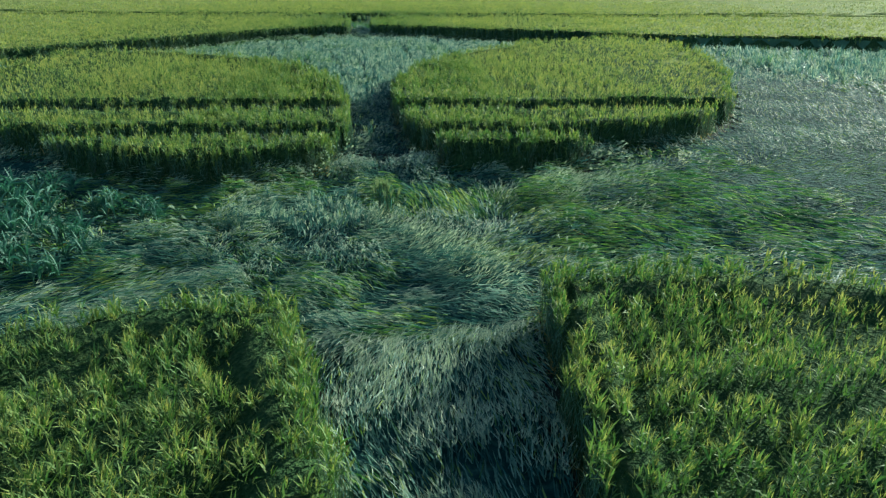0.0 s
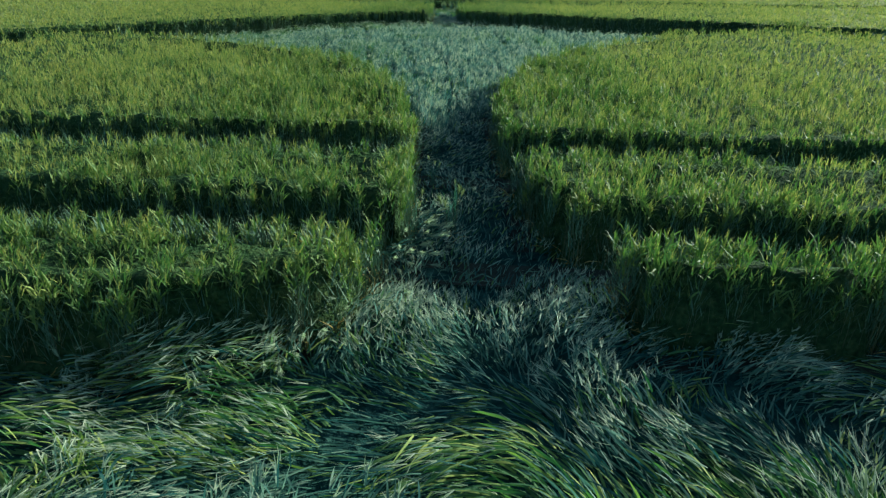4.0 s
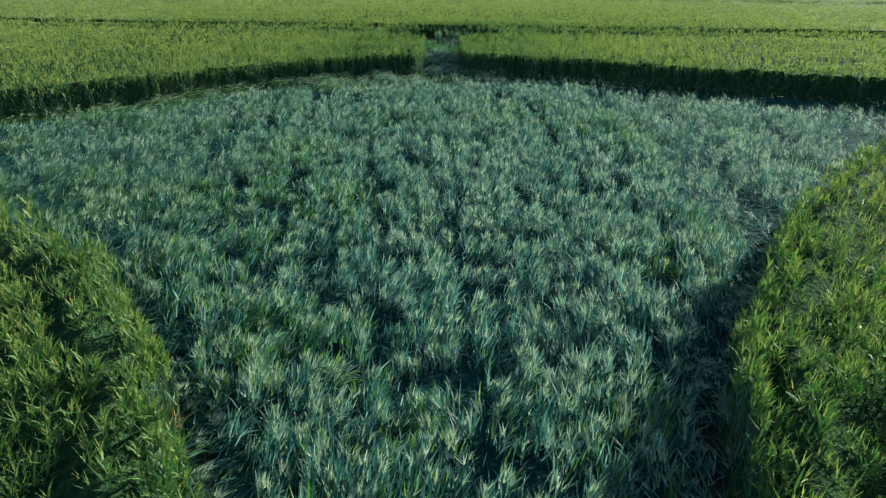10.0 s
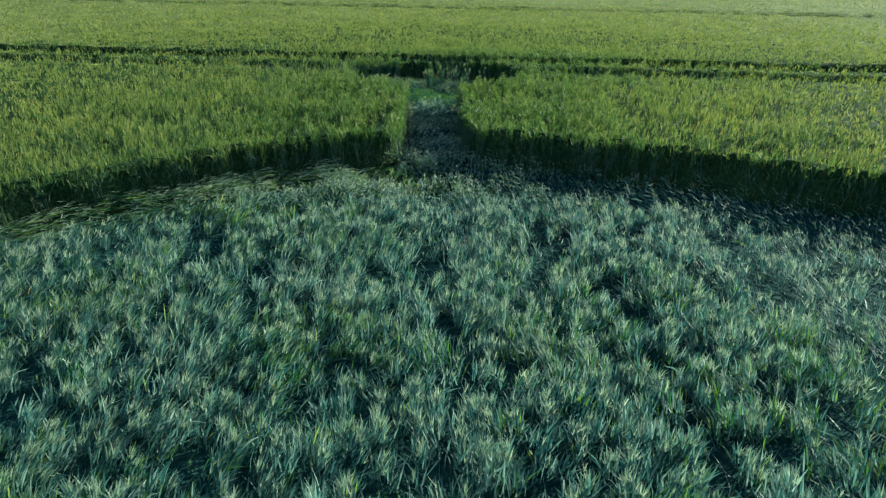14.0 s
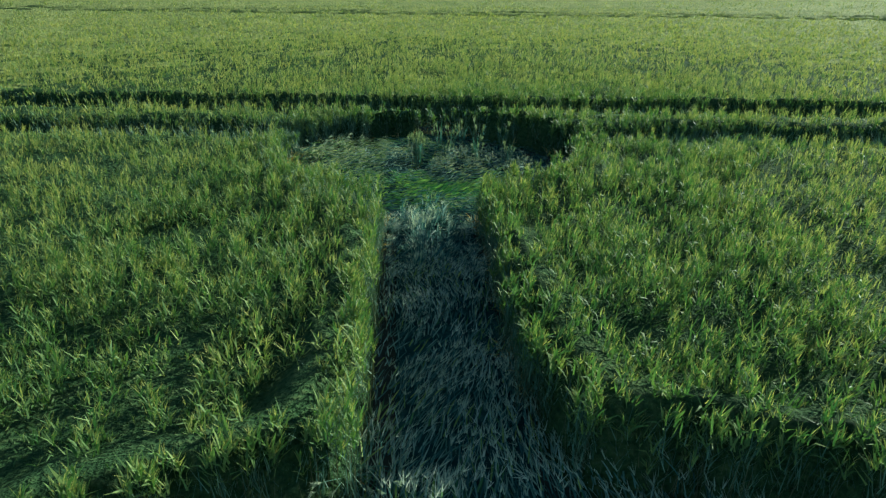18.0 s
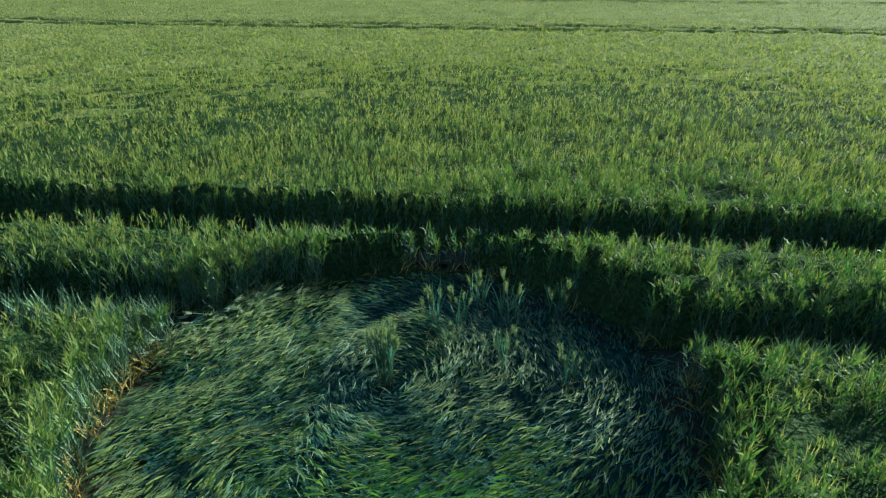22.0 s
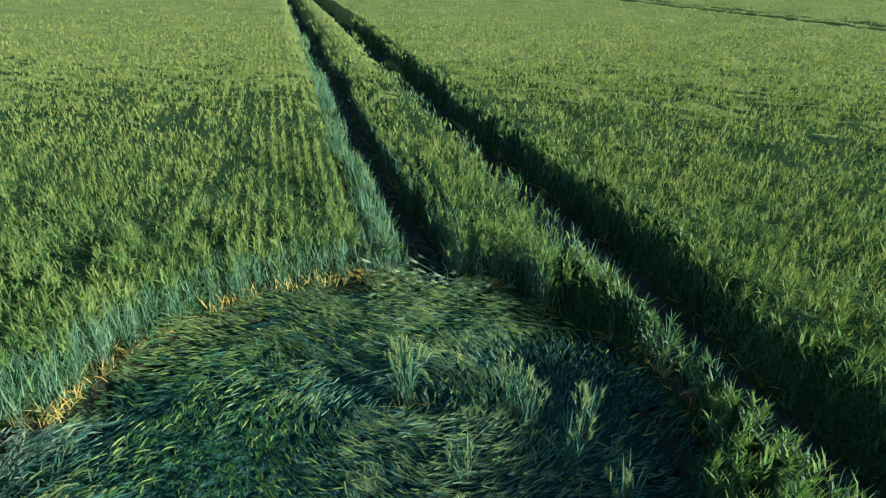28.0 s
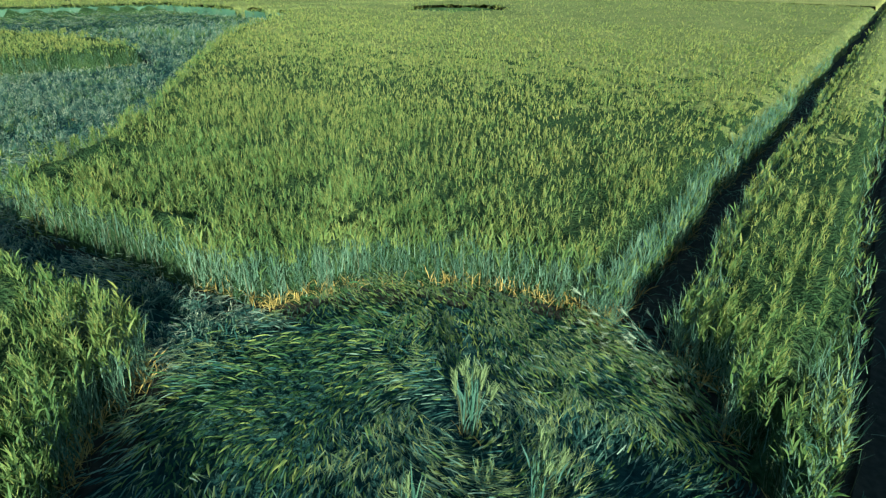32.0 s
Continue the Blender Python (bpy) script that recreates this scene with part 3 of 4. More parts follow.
def grow_laid(region):
    """Flattened crop: blades and bristly ears lying along the flow, heaped into swaths."""
    parts = {"laid_leaf": [], "laid_ear": [], "fresh_leaf": []}
    for d0, d1, dens, wide, segs in LAID_ZONES:
        x0, x1, y0, y1 = -d1 - 1, d1 + 5, -9.5, 34.5 + min(d1, 6)
        n = int((x1 - x0) * (y1 - y0) * dens)
        x, y = RNG.uniform(x0, x1, n), RNG.uniform(y0, y1, n)
        d = spine_distance(x, y)
        ok = (d >= d0) & (d < d1) & is_laid(x, y) & region(x, y) & (x < y + 13)
        x, y = x[ok], y[ok]
        n = len(x)
        rim = np.clip((0.75 + poly_distance(x, y, OUTER)) / 0.3, 0, 1) * (x < -0.4) * (y > 12)
        flow = np.where(rim > 0.3, 0.70, laid_flow(x, y))
        swath = 0.65 * vnoise(x, y, 0.42, 41) + 0.35 * vnoise(x, y, 0.16, 43)
        swath = np.clip((swath - 0.28) / 0.44, 0, 1)
        seam = np.maximum(np.exp(-((x - 0.18 - 0.05 * np.sin(y * 1.3)) / 0.08) ** 2), 0.8 * np.exp(-((x + 0.28 - 0.04 * np.sin(y * 1.1)) / 0.06) ** 2)) * (y > 8) * (y < 24)
        low = RNG.random(n) < 0.48
        wx, wy = x + 0.7 * (vnoise(x, y, 0.6, 64) - 0.5), y + 0.7 * (vnoise(x, y, 0.6, 65) - 0.5)
        band = np.clip((2.6 - y) / 0.6, 0, 1) * (y > -3.6) + 0.55 * (y > 29.9)
        sheaf = [band * (hash2(np.floor(wx / 0.8), np.floor(wy / 0.6), k) - 0.5) for k in (66, 67, 68)]
        tuft = tuft_share(x, y) * (1 - rim) > RNG.random(n)
        wall = np.zeros(n, bool)
        for k in range(8):
            dx, dy = math.cos(k * math.pi / 4), math.sin(k * math.pi / 4)
            wall |= ~is_laid(x + 0.3 * dx, y + 0.3 * dy) | (~in_poly(x + 1.3 * dx, y + 1.3 * dy, OUTER) & (y > 14) & (y < 24) & (x > 0.4))
        t = np.where(tuft & (RNG.random(n) < (0.62 if d1 < 4 else 0.70)) & (seam < RNG.uniform(0.4, 1.0, n)))[0]
        grow_tufts(parts, x[t], y[t], wall[t], d1, wide, segs)
        ok = (low | (swath > 0.10 + 0.40 * RNG.random(n))) & (~tuft | (low & (RNG.random(n) < 0.15)))
        # Thinned where trodden and in the islands' shade, so the dark mat shows.
        worn_shade = np.clip((y - 2.2) / 0.6, 0, 1) * np.clip((10.8 - y) / 0.8, 0, 1) * (np.abs(x - 0.3) < 1.7)
        # Fewer, flatter strands where the walls throw shade, baring the dark mat.
        wall_shade = np.maximum(np.clip((1.7 + poly_distance(x, y, OUTER)) / 0.5, 0, 1) * (x > 0.2) * (y > 14) * (y < 25.3), 0.5 * np.clip((x - 0.9) / 0.5, 0, 1) * (y > 30.0))
        low |= RNG.random(n) < 0.6 * wall_shade
        ok &= RNG.random(n) > 0.45 * wall_shade
        ok &= RNG.random(n) > 0.55 * worn_shade + 0.3 * ((y > 25.3) & (y < 28.2))
        x, y, flow, swath, low, rim, turned, greened, heaped = (v[ok] for v in (x, y, flow, swath, low, rim, *sheaf))
        n = len(x)
        a = flow + RNG.normal(0, 0.24, n) + 1.0 * (vnoise(x, y, 0.75, 42) - 0.5) + 1.4 * turned
        trod = np.where((y < -3.4) | ((y > 2.0) & (y < 10.5) & (np.abs(x - 0.2) < 1.6)) | ((y > 25.3) & (y < 29.2)), 0.45, 1.0)
        # Heaps flattened and ears dropped to imitate the ring wall's shade.
        ring_shade = np.clip(np.maximum(0.79 * (x - RING_C[0]) + 0.62 * (y - RING_C[1]) - 0.9, 1.6 * (y + 0.15 * x - 32.95)), 0, 1) * (y > 30)
        trod *= (1 - 0.8 * ring_shade) * (1 - 0.75 * bump_at(x, y, 1.8, -1.8, 1.0, 0.9))
        heap = np.where(low, 0.0, 0.24 * swath * trod * (1 + 1.3 * heaped))
        z = 0.02 + RNG.random(n) * 0.03 + (0.35 + 0.65 * RNG.random(n)) * heap + 0.16 * np.minimum(silvered(x, y)[1], 1) * RNG.random(n)
        e0 = np.where(low, 0.12, RNG.uniform(0.05, 0.45, n)) + (0.45 * RNG.random(n) if segs == 1 else 0.0)
        e0 = e0 * (1 - 0.6 * ring_shade)
        e1 = e0 - np.where(low, 0.2, RNG.uniform(0.35, 0.75, n))
        lift = bump_at(x, y, 0.55, 30.65, 0.9, 0.5) + 0.8 * bump_at(x, y, 1.25, -0.15, 1.0, 0.45) + 0.3 * silvered(x, y)[1]
        e0, e1, z = e0 + 0.55 * lift, e1 + 0.35 * lift, z + 0.08 * lift * RNG.random(n)
        base = np.stack([x, y, z], 1)
        ln, wd, tw = RNG.uniform(0.11, 0.27, n) * np.where(y > 29.7, 0.55, 0.9), RNG.uniform(0.007, 0.012, n) * wide, RNG.uniform(-1.0, 1.0, n)
        green = np.maximum(freshness(x, y) + 0.7 * greened - 0.8 * silvered(x, y)[1], 0.8 * rim) + (0.48 if d1 > 20 else 0.3 if d1 > 8 else 0.0) > RNG.random(n)
        for key, i in (("laid_leaf", np.where(~green)[0]), ("fresh_leaf", np.where(green)[0])):
            if len(i):
                parts[key].append(ribbons(base[i], a[i], e0[i], e1[i], ln[i], wd[i] * (1.25 if key == "fresh_leaf" else 1.0), tw[i], segs))
        silver, arc = silvered(x, y)
        q = np.where((silver > RNG.random(n)) | ~low & (ring_shade < RNG.random(n)) & (swath > 0.25 + 0.3 * RNG.random(n)) & (freshness(x, y) < 0.25 + 0.5 * RNG.random(n)))[0]
        m = len(q)
        b = base[q] + np.stack([0.5 * ln[q] * np.cos(a[q]), 0.5 * ln[q] * np.sin(a[q]), 0.03 + 0.03 * RNG.random(m) + 0.20 * np.minimum(silver[q], 1) * RNG.random(m)], 1)
        ee = RNG.uniform(0.0, 0.4, m) + 0.85 * np.minimum(silver[q], 1)
        for k in range(3 if d1 < 8 else 1):
            parts["laid_ear"].append(ribbons(b, np.where(arc[q] > 0.4, -0.5 + 1.6 * (vnoise(x[q], y[q], 0.3, 45) - 0.5), a[q]) + RNG.normal(0, 0.28, m), ee, ee - RNG.uniform(0, 0.5, m), RNG.uniform(0.08, 0.13, m), RNG.uniform(0.006, 0.010, m) * wide * (1 if d1 < 8 else 1.6), RNG.uniform(-0.9, 0.9, m), 1))
    return parts


# ---- ground ----
def flat_mesh(name, xs, ys, zfun, keep, material):
    gx, gy = np.meshgrid(xs, ys, indexing="ij")
    gz = zfun(gx, gy)
    v = np.stack([gx, gy, gz], -1).reshape(-1, 3)
    nx, ny = gx.shape
    i, j = np.meshgrid(np.arange(nx - 1), np.arange(ny - 1), indexing="ij")
    q = np.stack([i * ny + j, (i + 1) * ny + j, (i + 1) * ny + j + 1, i * ny + j + 1], -1).reshape(-1, 4)
    if keep is not None:
        good = keep(gx, gy)
        g = good.ravel()
        q = q[g[q].all(1)]
    return mesh_of(name, [(v, q, np.empty((0, 3), int))], material)


span = np.concatenate([[-1500, -400, -150, -80], np.arange(-40, 40.1, 0.8), [80, 150, 400, 1500]])
tagged(new("ground", flat_mesh("ground", span, span + 20, lambda x, y: 0.03 * vnoise(x, y, 1.7, 51) - 0.03, None, SOIL)),
       "dark moist field soil under the crop", "ground", kind="structure")


def tram_strip(c, x0, x1):
    """A wheel track: bare, slightly sunken strip between the rows."""
    xs = np.arange(x0, x1, 0.5)
    vs, qs = [], []
    for k, off in enumerate((-0.21, -0.09, 0.09, 0.21)):
        yy = c - SLOPE * xs - 0.05 * np.sin(xs * 0.7) + off
        zz = (0.034, 0.012, 0.012, 0.034)[k] + 0.012 * vnoise(xs, yy, 0.35, 55)
        vs.append(np.stack([xs, yy, zz], 1))
    m = len(xs)
    i = np.arange(m - 1)
    for k in range(3):
        qs.append(np.stack([k * m + i, k * m + i + 1, (k + 1) * m + i + 1, (k + 1) * m + i], 1))
    return mesh_of("tramline", [(np.concatenate(vs), np.concatenate(qs), np.empty((0, 3), int))], SOIL)


for c, x0, x1 in ((TRAMS[0], -5.0, 4.5), (TRAMS[1], -7.5, 8.0), (TRAMS[2], -60, -1.6), (TRAMS[2], 2.4, 60), (TRAMS[3], -60, 60)):
    tagged(new("tramline", tram_strip(c, x0, x1)), "bare dark wheel track through the crop", "track", kind="structure")


def grow_track(c0, x0, x1, dens):
    """Crushed blades and a few low shoots along a wheel track."""
    n = int((x1 - x0) * dens)
    x = RNG.uniform(x0, x1, n)
    off = RNG.uniform(-0.34, 0.34, n)
    y = c0 - SLOPE * x - 0.05 * np.sin(x * 0.7) + off
    up = np.abs(off) > 0.17
    e0 = np.where(up, RNG.uniform(0.7, 1.4, n), RNG.uniform(0.1, 0.5, n))
    base = np.stack([x, y, np.full(n, 0.03)], 1)
    away = np.where(up, np.where(off > 0, -1.6, 1.6) + RNG.normal(0, 0.7, n), 3.2 * (RNG.random(n) > 0.5) + RNG.normal(0, 0.5, n))
    far = 1 + np.clip((np.abs(x) - 6) / 12, 0, 2)
    return mesh_of("crushed_leaf", [ribbons(base, away, e0, e0 - RNG.uniform(0.4, 1.0, n), RNG.uniform(0.10, 0.28, n), RNG.uniform(0.007, 0.012, n) * far, RNG.uniform(-0.8, 0.8, n), 2)], EDGE)


for c, x0, x1 in ((TRAMS[0], -5.0, 4.5), (TRAMS[1], -7.5, 8.0), (TRAMS[2], -22, -1.7), (TRAMS[2], 2.2, 22), (TRAMS[3], -22, 22)):
    crushed = tagged(new("crushed_crop"), "dark crushed blades and low shoots in a wheel track", "crop", kind="stuff")
    part("crushed_leaf", grow_track(c, x0, x1, 16 if c == TRAMS[3] else 55), crushed)


def crop_mass(name, xs, cs, keep, top, material, steep, inset=-9.0):
    """The body of the crop below its tops: a sheet over the rows that drops to the soil along every edge and wheel track."""
    gx, gc = np.meshgrid(xs, cs, indexing="ij")
    gy = gc - SLOPE * gx
    depth = crop_depth(gx, gy, 0.5)
    # Set back behind the ring's sunlit edge, to show no dark there.
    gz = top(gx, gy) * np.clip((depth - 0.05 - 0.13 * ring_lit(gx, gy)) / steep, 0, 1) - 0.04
    v = np.stack([gx, gy, gz], -1).reshape(-1, 3)
    nx, ny = gx.shape
    i, j = np.meshgrid(np.arange(nx - 1), np.arange(ny - 1), indexing="ij")
    q = np.stack([i * ny + j, (i + 1) * ny + j, (i + 1) * ny + j + 1, i * ny + j + 1], -1).reshape(-1, 4)
    q = q[(keep(gx, gy) & (laid_distance(gx, gy) > inset)).ravel()[q].all(1) & (depth.ravel()[q] > 0.02).any(1)]
    return mesh_of(name, [(v, q, np.empty((0, 3), int))], material)


def row_lines(a, b, step):
    """Lines across the rows, with extra ones along the banks of the wheel tracks."""
    banks = [t + k * (tram_half(t) + e) for t in TRAMS for k in (-1, 1) for e in (0.04, 0.10, 0.24)]
    return np.array(sorted(list(np.arange(a, b, step)) + [c for c in banks if a < c < b]))


FINE_X = np.concatenate([np.arange(-66, -30, 1.2), np.arange(-30, 30, 0.34), np.arange(30, 66.1, 1.2)])
under = new("far_crop_body", crop_mass("far_crop_body", FINE_X, np.concatenate([row_lines(-14, 62, 0.3), row_lines(62, 100, 0.6)]), lambda x, y: (spine_distance(x, y) > 9) & (spine_distance(x, y) < 66),
                                          lambda x, y: 0.41 + 0.15 * vnoise(x, y, 0.21, 52) + 0.03 * vnoise(x, y, 0.9, 56) - 0.20 * tram_side(x, y) + 0.20 * np.clip((spine_distance(x, y) - 7) / 17, 0, 1), FAR_TONE, 0.12, 0.22))
tagged(under, "pale green body of the far cereal crop, toned like its sunlit tops", "crop", kind="stuff")
canopy = new("field_canopy", crop_mass("field_canopy", np.concatenate([[-1500, -500, -200], np.arange(-130, 130.1, 1.0), [200, 500, 1500]]), np.concatenate([row_lines(-14, 160.1, 1.0), [300, 1500]]),
                                       lambda x, y: spine_distance(x, y) > 62, lambda x, y: 0.68 + 0.10 * vnoise(x, y, 0.9, 52) + 0.05 * vnoise(x, y, 3, 53), CANOPY, 0.16, 0.22))
tagged(canopy, "dense pale green cereal field reaching to the distance", "crop", kind="stuff")
# Added sheet: keeps sun off the crop walls, shows dark between shoots.
lower = new("shaded_crop_body", crop_mass("shaded_crop_body", np.concatenate([np.arange(-30, -9, 0.4), np.arange(-9, 11, 0.16), np.arange(11, 33.1, 0.4)]), np.concatenate([row_lines(-12, 44, 0.18), row_lines(44, 63, 0.4)]), lambda x, y: spine_distance(x, y) < 29,
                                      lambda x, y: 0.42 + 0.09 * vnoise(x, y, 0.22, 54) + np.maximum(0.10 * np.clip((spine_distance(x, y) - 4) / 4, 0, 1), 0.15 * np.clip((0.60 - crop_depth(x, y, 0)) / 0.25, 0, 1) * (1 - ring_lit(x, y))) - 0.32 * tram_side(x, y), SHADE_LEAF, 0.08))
tagged(lower, "dense lower leaves inside the standing crop, darkened like the shade there", "crop", kind="stuff")
RING_LINE = [(RING_C[0] + RING_R * math.cos(0.157 * k), RING_C[1] + RING_R * math.sin(0.157 * k)) for k in range(40)]


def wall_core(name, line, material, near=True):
    """A curtain in place of dense stalks just inside an edge of the standing crop, following its outline; it keeps the
    sun out.
    """
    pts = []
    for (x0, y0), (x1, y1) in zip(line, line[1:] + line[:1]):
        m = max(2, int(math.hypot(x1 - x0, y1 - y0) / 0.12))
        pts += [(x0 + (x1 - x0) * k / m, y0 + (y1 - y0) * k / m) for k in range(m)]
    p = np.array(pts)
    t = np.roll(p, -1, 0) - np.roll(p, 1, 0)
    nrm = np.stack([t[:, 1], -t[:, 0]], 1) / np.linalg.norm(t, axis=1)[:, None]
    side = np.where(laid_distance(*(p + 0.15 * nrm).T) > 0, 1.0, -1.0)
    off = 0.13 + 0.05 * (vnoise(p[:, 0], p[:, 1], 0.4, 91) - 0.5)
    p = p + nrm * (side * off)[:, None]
    # The curtain is left out on the ring's sunlit side.
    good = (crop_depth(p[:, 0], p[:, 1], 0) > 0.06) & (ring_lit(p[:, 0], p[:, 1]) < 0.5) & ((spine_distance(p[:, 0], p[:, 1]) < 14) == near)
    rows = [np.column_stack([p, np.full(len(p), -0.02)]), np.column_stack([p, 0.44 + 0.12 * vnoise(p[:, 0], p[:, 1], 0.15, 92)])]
    i = np.arange(len(p))
    j = np.roll(i, -1)
    ok = good[i] & good[j] & (np.linalg.norm(p[j] - p[i], axis=1) < 0.6)
    q = np.stack([i, j, j + len(p), i + len(p)], 1)[ok]
    return mesh_of(name, [(np.concatenate(rows), q, np.empty((0, 3), int))], material)


FAR_LINE = [(FAR_PATCH[0] + FAR_PATCH[2] * math.cos(0.209 * k), FAR_PATCH[1] + FAR_PATCH[3] * math.sin(0.209 * k)) for k in range(30)]
# Near curtains are darkened like shaded walls; the sunlit far edge keeps leaf colour.
for line, near, mat, label in ((OUTER, True, SHADE_LEAF, "dense stalks along the edge of the field, coloured as in shade"), (OUTER, False, EDGE, "bluish green leaves along the far edge of the field"),
                               (ISLAND_A, True, SHADE_LEAF, "dense stalks along the edge of an island, coloured as in shade"), (ISLAND_B, True, SHADE_LEAF, "dense stalks along the edge of an island, coloured as in shade"),
                               (RING_LINE, True, SHADE_LEAF, "dense stalks along the edge of the ring, coloured as in shade"), (FAR_LINE, False, SHADE_LEAF, "dull green leaves round a far gap in the crop")):
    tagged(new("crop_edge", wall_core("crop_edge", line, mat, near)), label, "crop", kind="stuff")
mat_sheet = new("shaded_mat", flat_mesh("shaded_mat", np.arange(-38, 32.1, 0.3), np.arange(-9, 34.6, 0.3), lambda x, y: 0.006 + 0.075 * vnoise(x, y, 0.5, 57) * np.clip((spine_distance(x, y) - 2) / 5, 0.2, 1),
                                         lambda x, y: is_laid(x, y), SHADED_MAT))
tagged(mat_sheet, "matted layer of flattened bluish green crop, darkened like shaded hollows", "crop", kind="stuff")


STANDING_AREAS = [
    ("tall green cereal crop standing in sown rows round the formation", lambda x, y: ~in_poly(x, y, OUTER)),
    ("island of tall green cereal crop cut by two tramlines", lambda x, y: in_poly(x, y, OUTER) & (x < 0.3)),
    ("island of tall yellowish green cereal crop beside the path", lambda x, y: in_poly(x, y, OUTER) & (x >= 0.3))]
LAID_AREAS = [
    ("flattened cereal crop swept round in a swirl", lambda x, y: y > 29.7),
    ("narrow path of cereal crop trodden flat between standing walls", lambda x, y: ((y > 25.2) & (y <= 29.7)) | (y < -3.45)),
    ("wide wedge of half flattened bluish green cereal crop", lambda x, y: (y > 6.5) & (y <= 25.2)),
    ("band of flattened silvery green cereal crop in swaths", lambda x, y: (y >= -3.45) & (y <= 6.5))]
for label, region in STANDING_AREAS:
    stand = tagged(new("standing_crop"), label, "crop", kind="stuff")
    grown = grow_standing(region)
    for key, mat in (("leaf", LEAF), ("ear", EAR), ("stem", STEM), ("edge_leaf", EDGE), ("withered_leaf", STRAW)):
        part(key, mesh_of(key, grown[key], mat), stand)
for label, region in LAID_AREAS:
    flat = tagged(new("flattened_crop"), label, "crop", kind="stuff")
    grown = grow_laid(region)
    for key, mat in (("laid_leaf", TUFT_LEAF if "wedge" in label or "path" in label else LAID), ("laid_ear", SWIRL_EAR if "swirl" in label else LAID_EAR), ("fresh_leaf", FRESH)):
        part(key, mesh_of(key, grown[key], mat), flat)


# ---- single plants that stand out ----
def blade_mesh(name, azim, e0, e1, length, width, twist, segs, material):
    one = np.array
    return mesh_of(name, [ribbons(one([[0.0, 0.0, 0.0]]), one([azim]), one([e0]), one([e1]), one([length]), one([width]), one([twist]), segs)], material)


def stalk_mesh(name, height, radius, lean, material):
    """A slender five-sided stalk with a slight bow."""
    vs, qs = [], []
    for k in range(5):
        t = k / 4
        for j in range(5):
            a = j * 1.2566
            r = radius * (1 - 0.5 * t)
            vs.append((lean * t * t + r * math.cos(a), r * math.sin(a), height * t))
    for k in range(4):
        for j in range(5):
            qs.append((k * 5 + j, k * 5 + (j + 1) % 5, (k + 1) * 5 + (j + 1) % 5, (k + 1) * 5 + j))
    return mesh_of(name, [(np.array(vs), np.array(qs), np.empty((0, 3), int))], material)


def ear_mesh(name, length, material):
    """A bristly ear: a swollen spike with fine awns fanning out of its sides, all in one piece."""
    vs, ts = [(0.0, 0.0, 0.0)], []
    rings = ((0.15, 0.0060), (0.45, 0.0085), (0.75, 0.0060))
    for h, r in rings:
        for k in range(5):
            vs.append((r * math.cos(k * 1.2566 + h), r * math.sin(k * 1.2566 + h), length * h))
    vs.append((0.0, 0.0, length))
    for k in range(5):
        m = (k + 1) % 5
        ts.append((0, 1 + m, 1 + k))
        for q in range(2):
            a = 1 + 5 * q
            ts += [(a + k, a + m, a + 5 + m), (a + k, a + 5 + m, a + 5 + k)]
        ts.append((11 + k, 11 + m, 16))
        for q in range(3):
            a = (k + 0.5) * 1.2566 + q
            vs.append((0.028 * math.cos(a), 0.028 * math.sin(a), length * rings[q][0] + 0.065))
            ts.append((1 + 5 * q + k, 1 + 5 * q + m, len(vs) - 1))
    return mesh_of(name, [(np.array(vs), np.empty((0, 4), int), np.array(ts))], material)


STALKS = [stalk_mesh("stalk", h, 0.0028, l, STEM) for h, l in ((0.46, 0.05), (0.40, 0.09), (0.52, 0.03))]
LEAVES = [blade_mesh("leaf", 0.0, e0, e1, ln, 0.013, tw, 4, m) for e0, e1, ln, tw, m in
          ((1.3, -0.3, 0.30, 0.5, LEAF), (1.2, 0.4, 0.26, -0.6, LEAF), (1.0, -0.8, 0.32, 0.3, LEAF), (1.35, 0.7, 0.24, 0.9, LAID), (0.9, -0.9, 0.28, -0.4, LAID))]
EARS = [ear_mesh("ear", ln, SWIRL_EAR) for ln in (0.085, 0.10)]
WEED = leaf_material("weed_leaf", [(0.0, (0.018, 0.056, 0.044)), (0.5, (0.045, 0.105, 0.075)), (1.0, (0.110, 0.190, 0.130))], (1.0, 1.4, 0.9), 0.22, 0.6, 0.15)
UPRIGHT = [blade_mesh("leaf", 0.0, e0, e1, ln, 0.011, tw, 3, m) for e0, e1, ln, tw, m in ((1.50, 1.15, 0.34, 0.5, EDGE), (1.46, 0.95, 0.30, -0.7, LAID), (1.52, 1.30, 0.38, 0.2, WEED))]
WEED_LEAVES = [blade_mesh("leaf", 0.0, e0, e1, ln, 0.020, tw, 4, WEED) for e0, e1, ln, tw in ((1.45, 0.3, 0.30, 0.5), (1.35, -0.2, 0.34, -0.6), (1.5, 0.8, 0.26, 0.3), (1.2, -0.6, 0.30, 0.8))]
DRY = blade_mesh("withered_leaf", 0.0, 0.9, -0.9, 0.22, 0.010, 0.4, 3, STRAW)


PALE_STALKS = [stalk_mesh("stalk", h, 0.0042, l, LAID) for h, l in ((0.46, 0.05), (0.40, 0.09), (0.52, 0.03))]
PALE_EARS = [ear_mesh("ear", ln, LAID_EAR) for ln in (0.085, 0.10)]


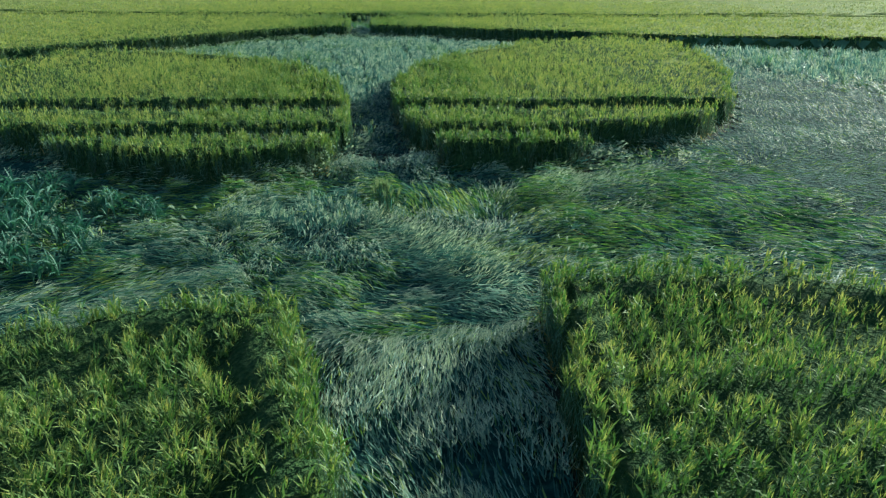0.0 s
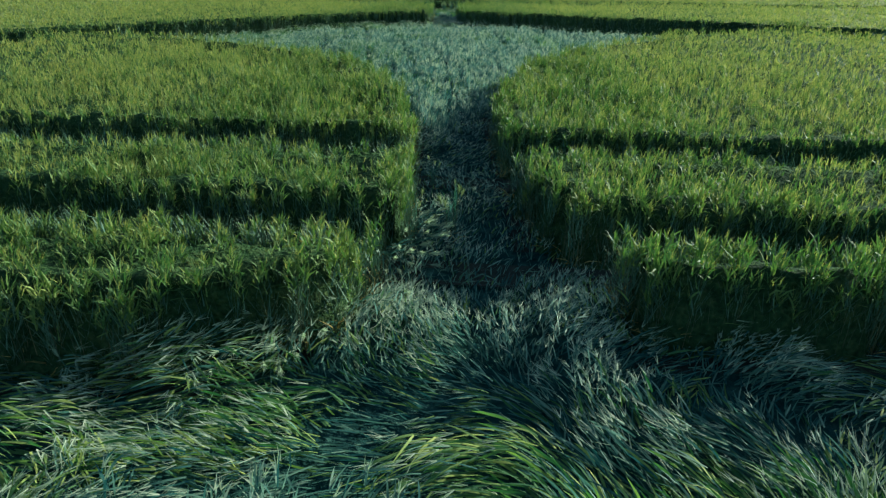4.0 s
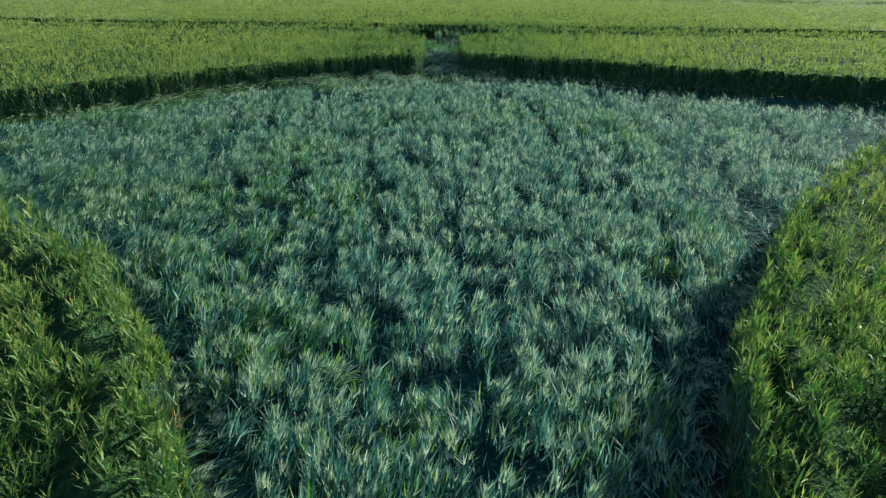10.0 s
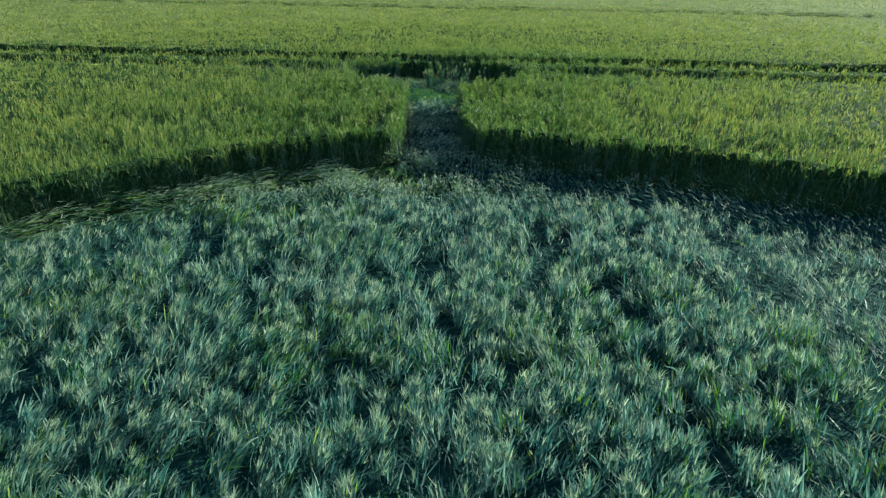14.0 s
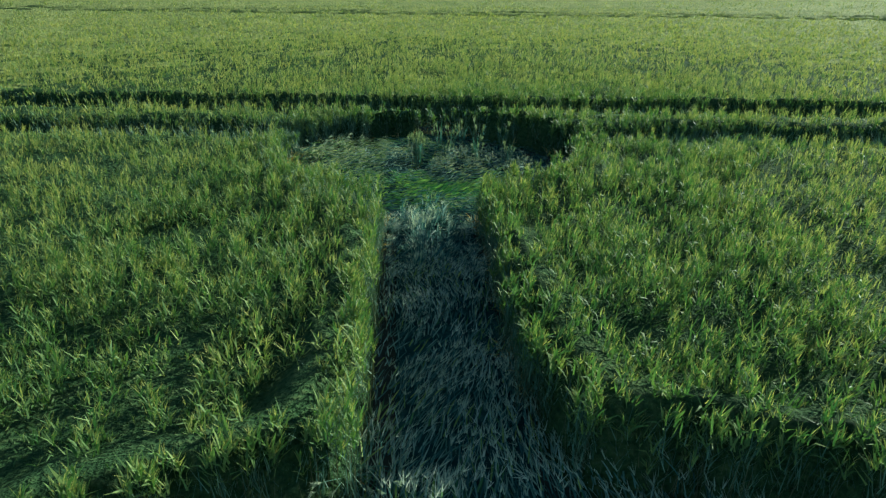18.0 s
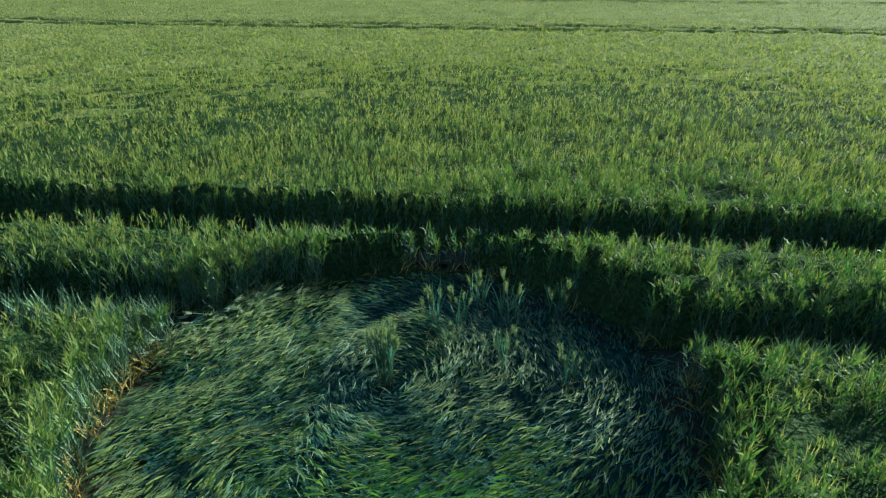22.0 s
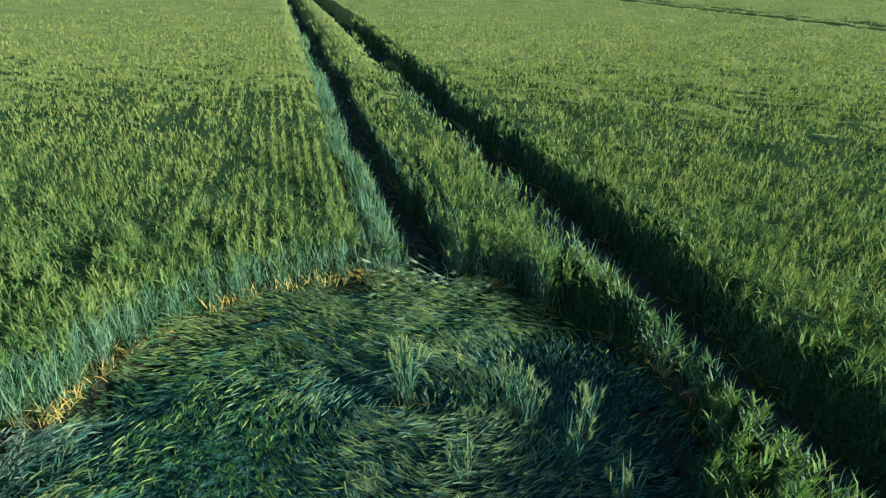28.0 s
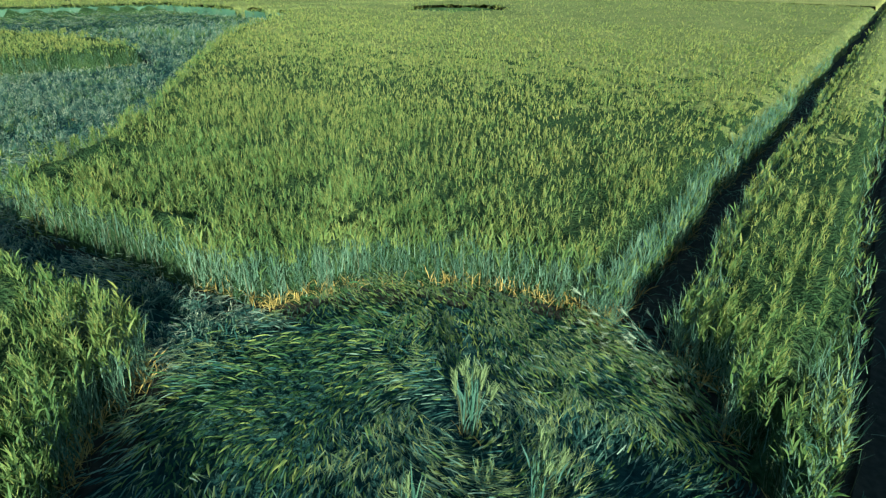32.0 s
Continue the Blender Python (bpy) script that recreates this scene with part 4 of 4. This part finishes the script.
def make_tuft(label, stalks, spread, category="plant", name="cereal_tuft"):
    """A tuft of upright shoots: stalks with ears on them and blades round them."""
    tuft = tagged(new(name), label, category)
    rnd = random.Random(len(bpy.data.objects))
    for k in range(stalks):
        a, r = rnd.uniform(0, 6.28), spread * math.sqrt(rnd.random())
        kind = rnd.randrange(3)
        lean = rnd.uniform(1, 5)
        turn = rnd.uniform(0, 360)
        if name == "cereal_tuft":
            st = part("stalk", STALKS[kind], tuft)
            st.matrix_local = pose(r * math.cos(a), r * math.sin(a), 0.0, 0, lean, turn)
            ear = part("ear", EARS[k % 2], st)
            ear.matrix_local = pose(STALKS[kind].vertices[-5].co.x - 0.001, 0, (0.46, 0.40, 0.52)[kind] - 0.004, 0, 10, 0)
        for j in range(3 if name == "cereal_tuft" else 7):
            lf = part("leaf", UPRIGHT[rnd.randrange(3)] if name == "cereal_tuft" else WEED_LEAVES[rnd.randrange(4)], tuft)
            lf.matrix_local = pose(r * math.cos(a), r * math.sin(a), rnd.uniform(0.0, 0.28 if name == "cereal_tuft" else 0.16), 0, 0, rnd.uniform(0, 360))
    for k in range(3):
        part("withered_leaf", DRY, tuft).matrix_local = pose(rnd.uniform(-spread, spread), rnd.uniform(-spread, spread), 0.02, 0, 0, rnd.uniform(0, 360))
    return tuft


def place(thing, x, y, turn=0.0, size=1.0, z=0.0, tilt=0.0):
    thing.matrix_basis = pose(x, y, z, tilt, 0, turn) @ Matrix.Scale(size, 4)
    return thing


def copies(thing, group, spots):
    tagged(thing, group=group)
    for x, y, turn, size in spots:
        copy_thing(thing, pose(x, y, 0, 0, 0, turn) @ Matrix.Scale(size, 4))


place(make_tuft("upright green cereal tuft still standing in the swirl", 26, 0.08), 0.27, -0.57, 20, 1.10)
place(make_tuft("upright pale green cereal tuft at the centre of the swirl", 24, 0.07), 0.12, 32.05, 70, 0.95)
sparse = place(make_tuft("sparse upright cereal shoots among the flattened swirl", 6, 0.09), 1.15, 32.85, 0, 1.0)
copies(sparse, "upright shoots in the swirl", [(0.72, 32.78, 50, 0.85), (0.50, 32.74, 110, 0.95), (1.60, 32.92, 200, 0.9), (1.05, 32.15, 260, 0.8), (1.53, 31.95, 30, 0.75), (0.90, 33.12, 150, 0.9), (0.60, 32.40, 300, 0.6)])
weed = place(make_tuft("bushy bluish green upright plants among flattened crop", 13, 0.22, "weed", "field_weed"), -3.79, -0.75, 0, 1.1)
copies(weed, "weeds at the edge of the band", [(-4.58, 0.14, 40, 1.30), (-4.16, -1.40, 90, 1.06), (-3.37, -1.32, 160, 0.89), (-3.64, -1.76, 220, 0.83), (-3.65, 0.27, 250, 1.06), (-3.10, 0.15, 290, 0.83),
                                                (-4.68, 1.0, 330, 1.18), (-5.31, 0.7, 10, 1.36), (-4.32, -0.69, 60, 1.24), (-4.9, -0.4, 100, 1.30), (-5.4, -0.2, 130, 1.42), (-2.94, -0.1, 180, 0.71), (-5.9, 0.4, 210, 1.42), (-5.0, -1.1, 20, 1.18), (-5.7, -0.9, 80, 1.30)])
stray = place(make_tuft("lone cereal shoots standing up from the trodden path", 3, 0.05), 0.15, 3.55, 0, 0.95)
copies(stray, "lone shoots in the path", [(-0.20, 3.70, 60, 0.8), (0.18, 4.10, 140, 0.7), (-0.05, 5.0, 200, 0.7), (-7.3, 21.1, 10, 1.0), (-3.98, 20.9, 80, 0.9), (-0.55, 28.6, 40, 0.9)])


def make_fan(label, count, width):
    """Bent pale shoots that lie fanned out from one foot."""
    fan = tagged(new("bent_shoots"), label, "plant")
    rnd = random.Random(count * 7 + 1)
    for k in range(count):
        a = (k / (count - 1) - 0.5) * width + rnd.uniform(-8, 8)
        st = part("stalk", PALE_STALKS[k % 3], fan)
        st.matrix_local = pose(rnd.uniform(-0.13, 0.13), rnd.uniform(-0.13, 0.13), 0.03 + 0.02 * rnd.random(), 0, 62 + rnd.uniform(-12, 16), a)
        ear = part("ear", PALE_EARS[k % 2], st)
        ear.matrix_local = pose(PALE_STALKS[k % 3].vertices[-5].co.x - 0.001, 0, (0.46, 0.40, 0.52)[k % 3] - 0.004, 0, 10, 0)
        lf = part("leaf", LEAVES[3 + k % 2], fan)
        lf.matrix_local = pose(rnd.uniform(-0.1, 0.1), rnd.uniform(-0.1, 0.1), 0.08, 0, 30, a + rnd.uniform(-30, 30))
    for k in range(4):
        part("withered_leaf", DRY, fan).matrix_local = pose(rnd.uniform(-0.1, 0.1), rnd.uniform(-0.1, 0.1), 0.03, 0, 0, rnd.uniform(0, 360))
    return fan


fan = place(make_fan("bent pale cereal shoots fanned out beside the standing crop", 24, 170), -0.85, 1.95, 230)
copies(fan, "bent shoots along the edges", [(-1.15, 1.75, 210, 1.0), (-0.55, 2.30, 260, 0.9), (-0.42, 3.15, 300, 1.0), (-0.36, 3.60, 330, 0.9), (3.75, 1.85, 10, 1.0), (4.45, 2.6, 350, 1.0),
                                            (-1.75, 32.75, 320, 0.95), (-1.45, 33.15, 300, 0.9), (2.35, -2.2, 30, 0.8), (-0.45, 25.6, 250, 0.8), (2.72, -1.15, 80, 0.8), (-2.05, -0.70, 200, 0.95), (-1.90, -0.45, 20, 0.9), (-2.15, 0.05, 340, 0.8), (0.34, -0.95, 250, 0.7), (-1.9, 1.05, 190, 0.7)])
